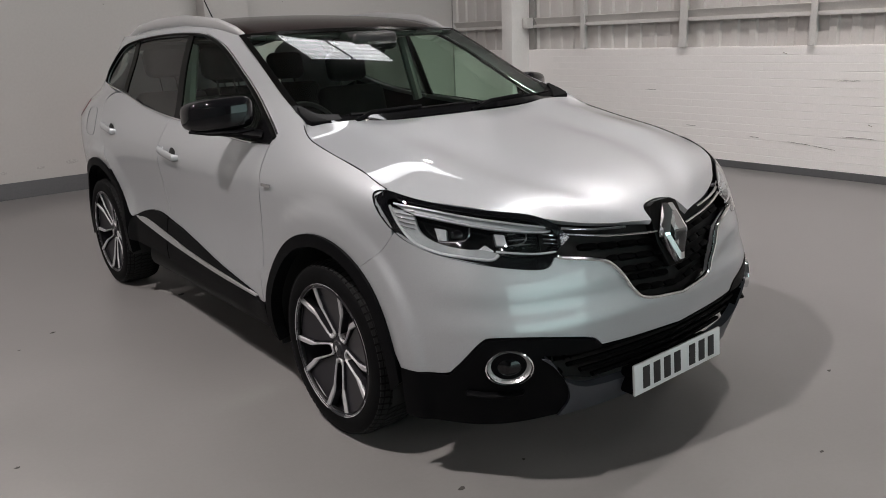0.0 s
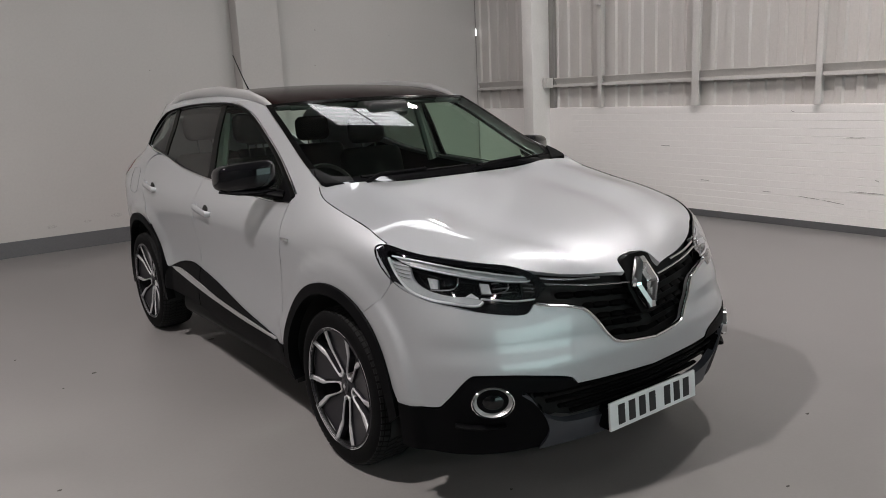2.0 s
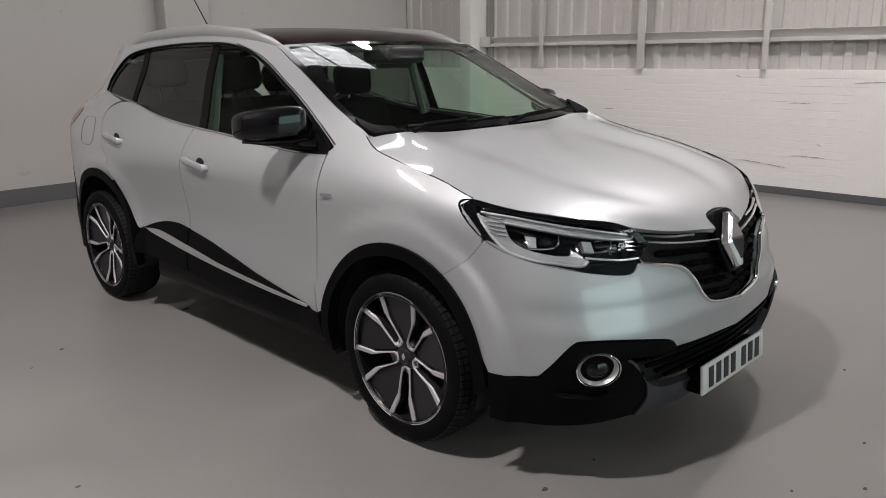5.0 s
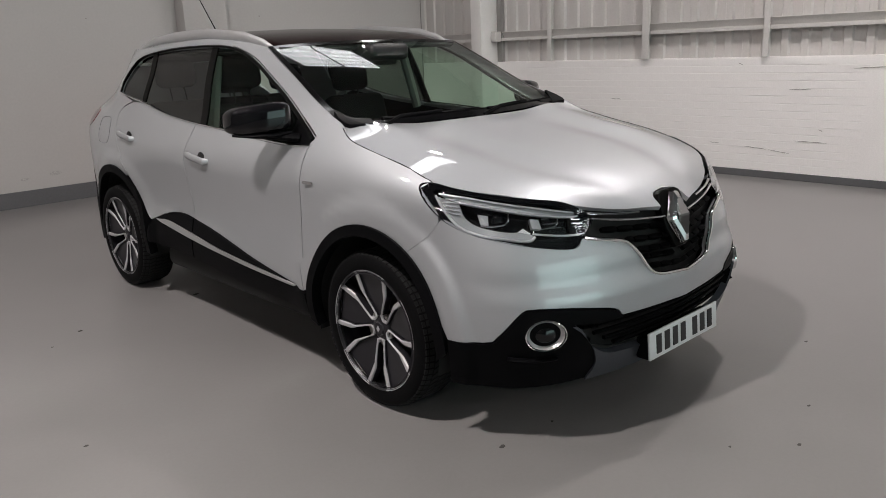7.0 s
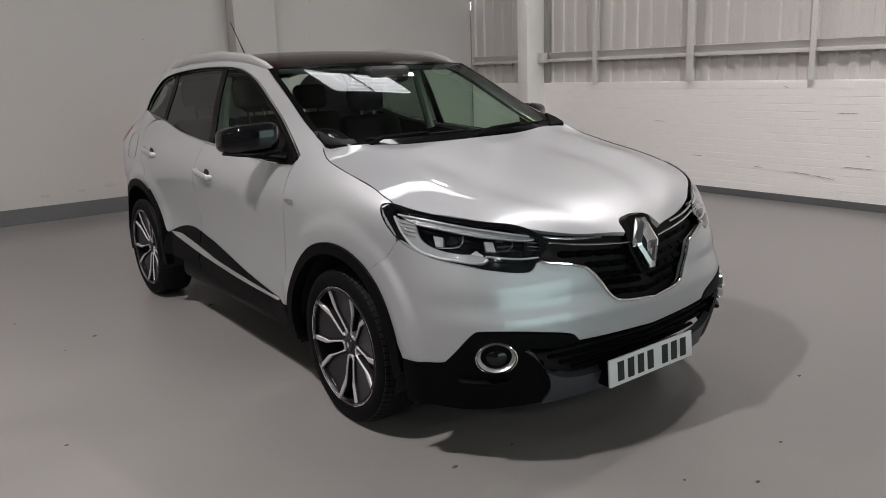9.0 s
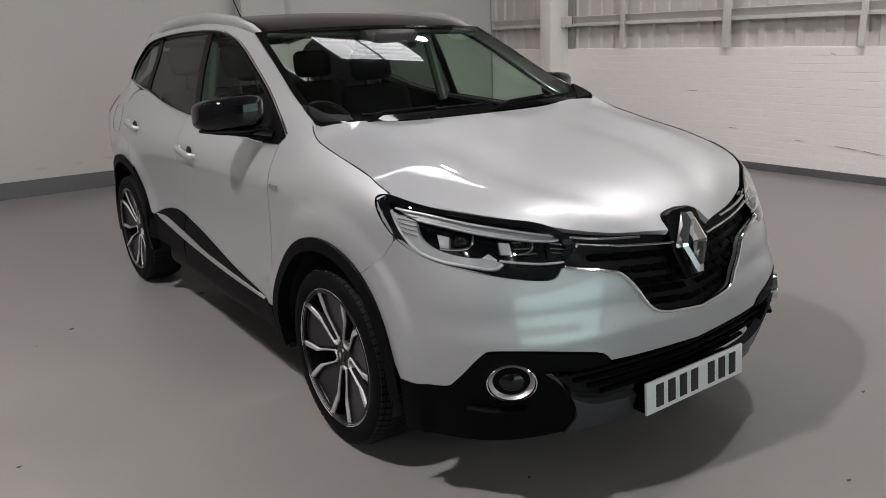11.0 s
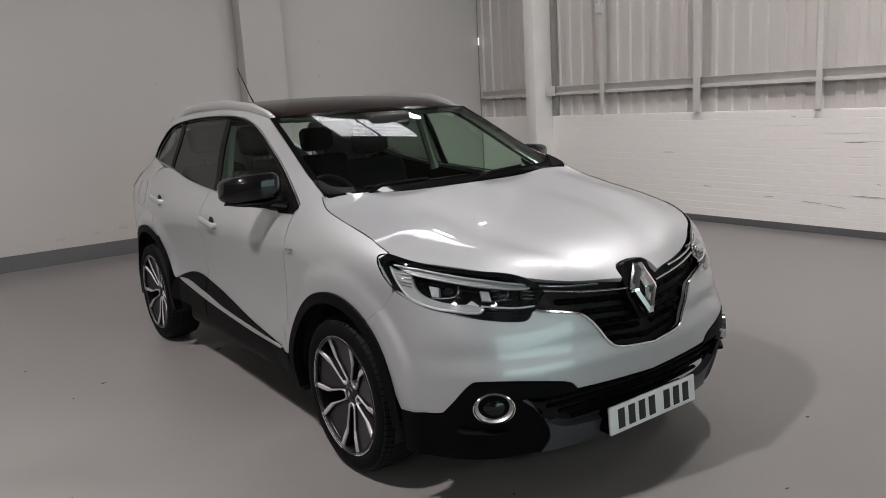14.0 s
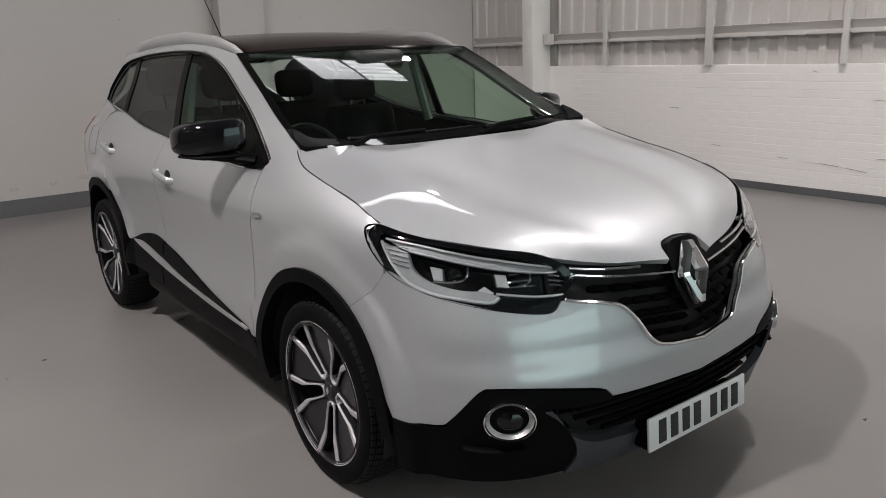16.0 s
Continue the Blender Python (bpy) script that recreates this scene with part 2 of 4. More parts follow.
def sheet(outline, surface, step=(.1, .03), offset=0.0, depth=.014, mirror=0):
    """A curved panel: an outline in a surface's own coordinates, meshed on a grid, lifted by offset, its rim turned inward by depth.
    surface takes arrays and gives points of the right-hand half. mirror 0: right side alone, 1: left side alone, 2: both halves in one."""
    ring = np.array([p[:2] for p in outline])
    turn = np.roll(ring, -1, axis=0)
    outline = [tuple(p) for p in (ring if (ring[:, 0] * turn[:, 1] - ring[:, 1] * turn[:, 0]).sum() > 0 else ring[::-1])]
    lo, hi = np.min(outline, axis=0), np.max(outline, axis=0)
    faces, coords, index = [], [], {}
    for a in np.arange(math.floor(lo[0] / step[0]), math.ceil(hi[0] / step[0])):
        strip = cut(cut(outline, 0, a * step[0], True), 0, (a + 1) * step[0], False)
        if len(strip) < 3:
            continue
        for b in np.arange(math.floor(lo[1] / step[1]), math.ceil(hi[1] / step[1])):
            cell = cut(cut(strip, 1, b * step[1], True), 1, (b + 1) * step[1], False)
            ids = []
            for p in cell:
                k = (round(p[0], 4), round(p[1], 4))
                if k not in index:
                    index[k] = len(coords)
                    coords.append(k)
                if not ids or ids[-1] != index[k]:
                    ids.append(index[k])
            if len(ids) > 1 and ids[0] == ids[-1]:
                ids.pop()
            if len(ids) > 2 and len(set(ids)) == len(ids):
                faces.append(ids)
    uv = np.array(coords)
    e = 1e-3
    p = surface(uv[:, 0], uv[:, 1])
    du = surface(uv[:, 0] + e, uv[:, 1]) - surface(uv[:, 0] - e, uv[:, 1])
    dv = surface(uv[:, 0], uv[:, 1] + e) - surface(uv[:, 0], uv[:, 1] - e)
    n = np.cross(du, dv)
    n /= np.linalg.norm(n, axis=1)[:, None] + 1e-12
    bm = bmesh.new()
    for sign in ((-1,), (1,), (-1, 1))[mirror]:
        # the half-width becomes -x on the right-hand side of the car
        flip = np.array((sign, 1, 1))
        top = [bm.verts.new(v) for v in (p + n * offset) * flip]
        for ids in faces:
            try:
                bm.faces.new([top[i] for i in (ids if sign > 0 else ids[::-1])])
            except ValueError:
                pass
        if depth:
            bm.edges.ensure_lookup_table()
            own = {v: i for i, v in enumerate(top)}
            for edge in [x for x in bm.edges if len(x.link_faces) == 1 and x.verts[0] in own and x.verts[1] in own]:
                face = edge.link_faces[0]
                loop = next(l for l in face.loops if l.edge == edge)
                a, b = loop.vert, loop.link_loop_next.vert
                if mirror == 2 and abs(a.co.x) < 1e-4 and abs(b.co.x) < 1e-4:
                    continue
                low = [bm.verts.new((p[own[v]] + n[own[v]] * (offset - depth)) * flip) for v in (b, a)]
                bm.faces.new((b, a, low[1], low[0]))
    bmesh.ops.remove_doubles(bm, verts=bm.verts, dist=2e-4)
    return bm

# ---- the hall ----
WALL_X, WALL_Y, BRICK_TOP = 5.2, 6.4, 1.235
FAR_X, FAR_Y = -10.0, -16.0


def structure(name, bm, mat, label, smooth=False):
    return tagged(mesh_object(name, bm, mat, None, "", smooth), label, name.split("_")[0], kind="structure")


structure("floor", box((FAR_X - .3, FAR_Y - .3, -.2), (WALL_X + .3, WALL_Y + .3, 0)), FLOOR, "smooth grey painted concrete floor with faint scuffs")
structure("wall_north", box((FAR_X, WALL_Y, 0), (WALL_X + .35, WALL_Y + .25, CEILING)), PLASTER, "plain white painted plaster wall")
# unseen walls, dark grey so that glass and gloss black reflect little light
structure("wall_west", box((FAR_X - .25, FAR_Y, 0), (FAR_X, WALL_Y + .25, CEILING)), DARK_WALL, "unseen side wall of the hall, darkened for dark reflections")
structure("wall_south", box((FAR_X, FAR_Y - .25, 0), (WALL_X + .35, FAR_Y, CEILING)), DARK_WALL, "unseen end wall of the hall, darkened for dark reflections")
structure("wall_east", box((WALL_X + .003, FAR_Y, 0), (WALL_X + .35, WALL_Y, BRICK_TOP)), BRICK, "low white painted brick wall")
structure("ceiling", box((FAR_X - .3, FAR_Y - .3, CEILING + .02), (WALL_X + .4, WALL_Y + .3, CEILING + .2)), ROOF_SHEET, "grey sheet roof of the hall")
structure("skirting_north", box((FAR_X, WALL_Y - .012, 0), (WALL_X - .012, WALL_Y, .17)), SKIRT, "dark grey painted skirting band")
structure("skirting_east", box((WALL_X - .012, FAR_Y, 0), (WALL_X, WALL_Y - .012, .075), .003), SKIRT, "dark grey painted skirting band")


def corrugated(y0, y1, z0, z1, x, pitch=.2, depth=.026):
    """Trapezoid-ribbed sheeting along y."""
    bm, prev, y, k = bmesh.new(), None, y0, 0
    shape = ((0, 0), (.34, 0), (.42, depth), (.92, depth))
    while y < y1:
        for f, d in shape:
            yy = y + f * pitch
            pair = bm.verts.new((x + d, yy, z0)), bm.verts.new((x + d, yy, z1))
            if prev:
                bm.faces.new((prev[0], prev[1], pair[1], pair[0]))
            prev = pair
        y += pitch
    return bm


structure("wall_cladding_east", corrugated(FAR_Y, WALL_Y, BRICK_TOP - .02, CEILING + .02, WALL_X + .06), SHEET, "off-white ribbed steel sheeting above the brick wall")


def wall_post(y, w=.10):
    """A steel channel post standing on the brick wall."""
    bm = box((WALL_X - .055, y - w / 2, BRICK_TOP), (WALL_X - .0375, y + w / 2, CEILING), .004)
    add_box(bm, (WALL_X - .0375, y + w / 2 - .012, BRICK_TOP), (WALL_X + .045, y + w / 2, CEILING), .003)
    ob = mesh_object("wall_post", bm, STEEL, None, "", False)
    return tagged(ob, "off-white painted steel post on the brick wall", "post", "wall posts")


for k in range(15):
    wall_post(3.954 - 1.39 * k, .06 if k % 2 == 0 else .09)


def wall_rail(z):
    """A horizontal angle rail fixed across the posts, in lengths that meet behind every second post."""
    shape = ((.052, .092), (.004, .092), (.002, .085), (.050, .012), (.050, .006), (-.008, .006), (-.008, -.028), (-.013, -.028), (-.013, 0), (.052, 0))
    rail = thing("wall_rail", "off-white horizontal steel sheeting rail", "rail", "sheeting rails")
    joints = [WALL_Y] + [3.954 - 2.78 * k for k in range(8)]
    for y1, y0 in zip(joints, joints[1:]):
        bm = bmesh.new()
        ends = [[bm.verts.new((WALL_X + dx, y, z + dz)) for dx, dz in shape] for y in (y0 + .002, y1 - .002)]
        for k in range(len(shape)):
            bm.faces.new((ends[0][k - 1], ends[0][k], ends[1][k], ends[1][k - 1]))
        bm.faces.new(ends[0]), bm.faces.new(ends[1])
        bmesh.ops.recalc_face_normals(bm, faces=bm.faces)
        part("rail_length", bm, STEEL, rail, "", False)


wall_rail(1.535)
wall_rail(3.05)
column = tagged(mesh_object("column", box((4.89, 4.89, 0), (WALL_X + .02, 5.077, CEILING), .006), COLUMN), "off-white painted square roof column", "column")
# dark strip whose colour gives the shade of the gap beside the column
tagged(mesh_object("flashing", box((WALL_X - .004, 4.80, BRICK_TOP), (WALL_X + .05, 4.886, CEILING), .003), SLATE, None, "", False), "dark strip coloured as the shaded gap beside the roof column", "flashing", kind="structure")
pier = thing("pier", "white plastered pier on the end wall", "pier")
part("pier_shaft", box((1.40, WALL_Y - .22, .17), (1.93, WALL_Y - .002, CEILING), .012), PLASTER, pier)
part("pier_base", box((1.392, WALL_Y - .228, 0), (1.938, WALL_Y - .014, .17), .006), SKIRT, pier, "dark grey painted base band")

# translucent rooflights let in the day between the rafters
for y0, length in ((3.26, .95), (-.65, .9), (-4.6, .9), (-8.3, 1.35), (-12.0, 1.35)):
    for x0, w in ((1.84, .33), (2.20, .35), (2.64, .35), (3.02, .33)):
        ob = mesh_object("rooflight", box((x0, y0, CEILING - .03), (x0 + w, y0 + length, CEILING + .015)), DAYLIGHT, None, "", False)
        tagged(ob, "bright translucent rooflight sheet in the roof", "rooflight", "rooflights", "structure")
for k in range(8):
    ob = mesh_object("purlin", box((FAR_X, 5.3 - 3.6 * k, CEILING - .22), (WALL_X, 5.42 - 3.6 * k, CEILING - .04), .01), ROOF_SHEET, None, "", False)
    tagged(ob, "steel roof purlin", "purlin", "purlins", "structure")

# glowing door panels, unseen behind the camera, added to light the car's front cyan
fill_door = thing("fill_door", "unseen glowing panels added as cyan fill light for the car's front", "door")
for k in range(8):
    part("panel", box((-7.4, FAR_Y + .005, .06 + .6 * k), (4.9, FAR_Y + .05, .655 + .6 * k), .002), FILL_GLOW, fill_door, "", False)
for x in (-7.5, 4.9):
    part("jamb", box((x, FAR_Y + .002, 0), (x + .1, FAR_Y + .09, 4.95), .006), STEEL, fill_door, "", False)


def high_bay(x, y, z, power):
    """A round lamp hung from the roof: housing, a ring of bright diodes, and the light that it casts."""
    lamp = thing("high_bay_lamp", "round black high-bay lamp hung from the roof", "lamp", "high-bay lamps")
    lamp.matrix_basis = pose(x, y, z)
    part("housing", lathe([(.0005, .12), (.08, .12), (.10, .05), (.17, .02), (.17, 0), (.165, 0), (.16, .012), (.0005, .012)], 40, "z"), GLOSS, lamp)
    part("hanger", tube([(0, 0, .11), (0, 0, CEILING - z + .01)], .008, 6, 1, (1, 0, 0)), STEEL, lamp)
    part("diffuser", lathe([(.0005, -.004), (.10, -.003), (.125, .002), (.128, .010), (.0005, .010)], 32, "z"), LAMP_GLOW, lamp, "bright round diffuser")
    if power:
        data = bpy.data.lights.new("high_bay", "AREA")
        data.shape, data.size, data.energy, data.color = "DISK", .24, power, (1, .93, .90)
        light = new("high_bay_light", data)
        light.parent = lamp
        light.matrix_basis = pose(0, 0, -.012)


# the two lamps at x -8.7 are unseen, added to brighten the car's flank
for x, y, z, power in ((-3.1, .1, 5.0, 262), (-3.3, 3.4, 4.9, 55), (2.8, -.2, 5.0, 124), (3.2, 3.82, 4.6, 22), (-8.7, .1, 5.0, 55), (-8.7, -6.2, 5.0, 118), (-3.1, -8.5, 5.0, 60), (2.8, -8.5, 5.0, 60)):
    high_bay(x, y, z, power)



# ---- car surfaces: half shells over stations (front centre to rear centre) and heights ----
def natural(xs, ys):
    """Natural cubic spline through (xs, ys); ys may be an array of rows. Returns a function of an array."""
    xs, ys = np.asarray(xs, float), np.asarray(ys, float)
    n, h = len(xs), np.diff(np.asarray(xs, float))
    a = np.eye(n)
    b = np.zeros_like(ys)
    for i in range(1, n - 1):
        a[i, i - 1:i + 2] = h[i - 1], 2 * (h[i - 1] + h[i]), h[i]
        b[i] = 6 * ((ys[i + 1] - ys[i]) / h[i] - (ys[i] - ys[i - 1]) / h[i - 1])
    m = np.linalg.solve(a, b)

    def value(x):
        x = np.clip(np.asarray(x, float), xs[0], xs[-1])
        i = np.clip(np.searchsorted(xs, x) - 1, 0, n - 2)
        hh, lo, hi = h[i], xs[i], xs[i + 1]
        if ys.ndim > 1:
            hh, lo, hi, x = hh[..., None], lo[..., None], hi[..., None], x[..., None]
        return (m[i] * (hi - x) ** 3 + m[i + 1] * (x - lo) ** 3) / (6 * hh) + (ys[i] / hh - m[i] * hh / 6) * (hi - x) + (ys[i + 1] / hh - m[i + 1] * hh / 6) * (x - lo)
    return value


# plan lines of the body at seven heights, as half-width and distance behind the front axle
SIDE_Y = (0.45, 1.5, 2.1, 2.65, 3.2)
LOW = [(0, -.84), (.38, -.81), (.672, -.712), (.806, -.566), (.86, -.40), (.88, 0)], (.875, .865, .87, .88, .80), [(.5, 3.42), (0, 3.46)]
BUMPER = [(0, -.925), (.38, -.885), (.668, -.780), (.826, -.606), (.895, -.40), (.915, 0)], (.915, .905, .905, .90, .83), [(.55, 3.48), (0, 3.54)]
ARCH = [(0, -.915), (.38, -.865), (.672, -.750), (.826, -.580), (.885, -.38), (.91, 0)], (.898, .878, .882, .896, .82), [(.54, 3.47), (0, 3.53)]
LAMP = [(0, -.875), (.40, -.797), (.676, -.674), (.819, -.514), (.876, -.335), (.90, 0)], (.898, .890, .896, .90, .824), [(.52, 3.44), (0, 3.50)]
HANDLE = [(0, -.74), (.36, -.687), (.613, -.585), (.770, -.452), (.846, -.294), (.872, 0)], (.885, .888, .895, .890, .818), [(.50, 3.40), (0, 3.46)]
BELT = [(0, -.40), (.30, -.36), (.50, -.30), (.62, -.24), (.69, -.20), (.765, 0)], (.80, .822, .845, .845, .768), [(.48, 3.36), (0, 3.42)]
GLASS = [(0, 0), (.25, .02), (.40, .05), (.50, .08), (.55, .12), (.63, .22)], (.69, .76, .785, .778, .545), [(.44, 3.30), (0, 3.36)]
FRAME = [(0, .2), (.22, .21), (.36, .22), (.46, .24), (.51, .27), (.56, .33)], (.635, .715, .735, .708, .45), [(.40, 3.24), (0, 3.30)]
CANT = [(0, .3), (.20, .31), (.33, .32), (.42, .33), (.48, .35), (.52, .38)], (.585, .66, .68, .635, .38), [(.34, 3.18), (0, 3.24)]
HEIGHTS = (.20, .46, .64, .82, .96, 1.10, 1.28, 1.40, 1.52)
PLAN = natural(HEIGHTS, [natural(range(13), np.array(front + list(zip(half, SIDE_Y)) + back, float))(np.linspace(0, 12, 241)).ravel()
                         for front, half, back in (LOW, BUMPER, ARCH, LAMP, HANDLE, BELT, GLASS, FRAME, CANT)])


F_ARCH, R_ARCH = (-.035, .355), (2.585, .375)


def body(s, z):
    """Points of the right half shell (x as half-width) at stations s and heights z."""
    s, z = np.atleast_1d(np.asarray(s, float)), np.atleast_1d(np.asarray(z, float))
    rows = PLAN(z).reshape(len(z), 241, 2)
    f = np.clip(s, 0, 12) * 20
    i = np.clip(f.astype(int), 0, 239)
    w = (f - i)[:, None]
    n = np.arange(len(z))
    xy = rows[n, i] * (1 - w) + rows[n, i + 1] * w
    # raised brows round the wheel arches
    for (cy, cz), size in ((F_ARCH, .505), (R_ARCH, .50)):
        f = np.clip((size + .03 - np.hypot(xy[:, 1] - cy, z - cz)) / .03, 0, 1)
        xy[:, 0] += .016 * f * f * (3 - 2 * f) * np.clip((s - 2.7) / .7, 0, 1) * np.clip((9.8 - s) / .5, 0, 1)
    # soft groove and lip across the front bumper
    f = np.clip((3.6 - s) / .8, 0, 1)
    xy[:, 1] += f * (.008 * np.exp(-((z - .622) / .034) ** 2) - .004 * np.exp(-((z - .552) / .018) ** 2))
    return np.column_stack((xy, z))


def station(axis, value, z):
    """The station at which the shell at height z has that y (axis 1) or that half-width at the front (axis 0)."""
    lo, hi = (0., 12.) if axis else (0., 5.)
    for _ in range(40):
        mid = (lo + hi) / 2
        lo, hi = (mid, hi) if body(mid, z)[0, axis] < value else (lo, mid)
    return lo


BONNET_LINE = natural((-.92, -.86, -.80, -.70, -.50, -.30, 0, .30, .6), (.78, .835, .880, .930, .986, 1.028, 1.080, 1.138, 1.19))


# the bonnet's edge, along the headlamps and then the wings: half-width and height
BONNET_EDGE = natural((-.90, -.865, -.80, -.745, -.685, -.61, -.50, -.41, -.335, -.20, 0, .11, .21, .265, .31),
                      [(.02, .81), (.11, .828), (.31, .846), (.447, .870), (.541, .897), (.649, .920), (.750, .942), (.799, .958), (.818, .976), (.810, 1.013), (.803, 1.053), (.800, 1.078), (.788, 1.107), (.768, 1.136), (.742, 1.160)])


def bonnet(x, y):
    x, y = np.asarray(x, float), np.asarray(y, float)
    edge = BONNET_EDGE(y)
    u = np.clip(np.abs(x) / edge[..., 0], 0, 1.05)
    mid = BONNET_LINE(y)
    rise = np.clip((y + .85) / .6, 0, 1)
    hollow = .010 * np.exp(-((u - .47) / .13) ** 2) * np.clip((y + .87) / .25, 0, 1) * np.clip((.15 - y) / .35, 0, 1)
    return mid - hollow + (edge[..., 1] - mid) * u ** 2.6 + .016 * rise * np.exp(-((u - .74) / .17) ** 2) * (1 - u ** 6)


ROOF_LINE = natural((.9, 1.2, 1.6, 2.2, 2.8, 3.2, 3.45), (1.480, 1.552, 1.592, 1.585, 1.525, 1.435, 1.37))


def roof_height(x, y):
    a = np.abs(x)
    return ROOF_LINE(y) - .024 * (a / .6) ** 2 - .055 * (np.clip(a - .55, 0, 1) / .12) ** 2


SCREEN_EDGE = natural((0, .33, .66, 1), [(.745, .30, 1.148), (.709, .55, 1.256), (.675, .79, 1.379), (.642, 1.025, 1.493)])
SCREEN_MID = natural((0, .33, .66, 1), [(0, .26, 1.135), (0, .495, 1.271), (0, .745, 1.401), (0, 1.0, 1.512)])


def screen(u, v):
    """The windscreen: u across from -1 to 1, v up from 0 to 1."""
    e, c = SCREEN_EDGE(v), SCREEN_MID(v)
    w = (np.abs(u) ** 2.2)[:, None]
    p = c + (e - c) * w
    p[:, 0] = e[:, 0] * u
    return p


# ---- the car ----
car = thing("car", "silver metallic crossover car with black roof and grey plastic cladding", "car")


def yz(points):
    """Side outline of (distance behind the front axle, height) as station and height."""
    return [(station(1, p[0], p[1]), *p[1:]) for p in points]


def arc(y, z, r, a0, a1, n=24):
    return [(y + r * math.cos(radians(a0 + (a1 - a0) * k / n)), z + r * math.sin(radians(a0 + (a1 - a0) * k / n)), 1) for k in range(n + 1)]


def pair(name, outline, mat, label="", step=(.1, .03), offset=0.0, depth=.014, surface=body, parent=None):
    """The same panel on the right and on the left side of the car."""
    return [part(name, sheet(outline, surface, step, offset, depth, m), mat, parent or car, label) for m in (0, 1)]


def bonnet_surface(x, y):
    return np.column_stack((x, y, bonnet(x, y)))


def roof_surface(x, y):
    return np.column_stack((x, y, roof_height(x, y)))


def line3(points, surface=body, offset=0.0, n=5, closed=False):
    """Points of a line on a surface, lifted by offset."""
    uv = np.array(rounded(points, n, closed))
    e = 1e-3
    p = surface(uv[:, 0], uv[:, 1])
    nn = np.cross(surface(uv[:, 0] + e, uv[:, 1]) - surface(uv[:, 0] - e, uv[:, 1]), surface(uv[:, 0], uv[:, 1] + e) - surface(uv[:, 0], uv[:, 1] - e))
    nn /= np.linalg.norm(nn, axis=1)[:, None] + 1e-12
    return p + nn * offset


def strip_pair(name, points, mat, radius, label="", offset=0.0, flat=1.0, surface=body, n=5, parent=None):
    for sign in (-1, 1):
        part(name, tube(line3(points, surface, offset, n) * np.array((sign, 1, 1)), radius, 8, flat), mat, parent or car, label)


JOINT = [(4.28, .712, 1), (3.62, .84, 1)]
LAMP_LOW = [(3.45, .850), (2.88, .800), (2.30, .774), (1.83, .748), (1.45, .735), (1.30, .765, 1)]
GRILLE_EDGE = [(1.22, .762), (.90, .740), (.75, .712), (.58, .615), (.43, .580), (0, .565, 1)]
BUMPER_LOW = [(0, .455, 1), (.60, .460), (1.0, .465, 1), (1.10, .495), (1.35, .515), (1.80, .535), (2.25, .540), (2.43, .525), (2.80, .435), (3.0, .412), (3.73, .410, 1)]

# bonnet
pair_line = [(.816, -.335, 1), (.810, -.26), (.801, -.08), (.797, .11), (.786, .21), (.764, .255), (.742, .278, 1)]
bonnet_outline = rounded([(0, -.80, 1), (.085, -.815), (.105, -.865, 1), (.30, -.805), (.447, -.745), (.541, -.685), (.652, -.605), (.746, -.50), (.803, -.41)] + pair_line + [(.60, .255), (.30, .232), (0, .226, 1)])
part("bonnet", sheet(bonnet_outline, bonnet_surface, (.03, .03), 0, .02, 2), PAINT, car, "smooth silver bonnet with raised shoulders")

# dark line laid over the bonnet's shut gap to give its shade
edge_y = np.linspace(-.335, .272, 26)
for sign in (-1, 1):
    rim = BONNET_EDGE(edge_y)
    part("bonnet_gap_line", tube([(sign * (x - .002), y, z + .0005) for (x, z), y in zip(rim, edge_y)], .0027, 6), DARK, car)

# front bumper, wings, doors, rear quarters
part("front_bumper", sheet(rounded(BUMPER_LOW + [(4.03, .590, 1)] + JOINT + LAMP_LOW + GRILLE_EDGE), body, (.08, .02), 0, .02, 2), PAINT, car)
pair("front_wing", rounded(yz([(.425, .424, 1), (.455, .635), (.435, .89), (.445, 1.07, 1), (.43, 1.09, 1), (.365, 1.181, 1), (.30, 1.160, 1), (.285, 1.153, 1), (.262, 1.143), (.21, 1.110), (.11, 1.078), (-.08, 1.039), (-.26, 1.000), (-.335, .976, 1)])
                           + [(3.95, .955, 1), (3.73, .905), (3.60, .870, 1), (3.623, .8412, 1), (4.2815, .7134, 1)] + yz(arc(*F_ARCH, .43, 122, 12))), PAINT)
DOOR_CUT = [(1.548, .596, 1), (1.573, .80), (1.573, .97), (1.530, 1.108, 1)]
DOOR_LOW = [(.430, .422, 1), (.49, .428), (.69, .458), (.90, .490), (1.084, .524), (1.33, .567)]
pair("front_door", rounded(yz(DOOR_LOW + DOOR_CUT + [(1.19, 1.085), (.91, 1.065), (.64, 1.052), (.450, 1.062, 1), (.439, .89), (.459, .635)])), PAINT)
REAR_EDGE = [(2.095, .525, 1), (2.155, .575), (2.25, .68), (2.36, .79), (2.47, .91), (2.555, 1.03), (2.555, 1.12), (2.46, 1.175), (2.335, 1.205, 1)]
pair("rear_door", rounded(yz([(1.553, .597, 1), (1.66, .608), (1.78, .604), (1.93, .577)] + REAR_EDGE + [(2.20, 1.203), (1.95, 1.152), (1.535, 1.109, 1), (1.5775, .97), (1.5775, .80)])), PAINT)
pair("rear_quarter", rounded(yz([(2.36, .775, 1), (2.475, .91), (2.5595, 1.03), (2.560, 1.12), (2.463, 1.180), (2.342, 1.212, 1), (2.5605, 1.262, 1), (2.5605, 1.519, 1), (2.72, 1.51), (2.94, 1.43), (3.09, 1.30), (3.20, 1.12), (3.25, .95), (3.26, .75, 1), (3.03, .45, 1)] + arc(*R_ARCH, .44, 8, 118))), PAINT)
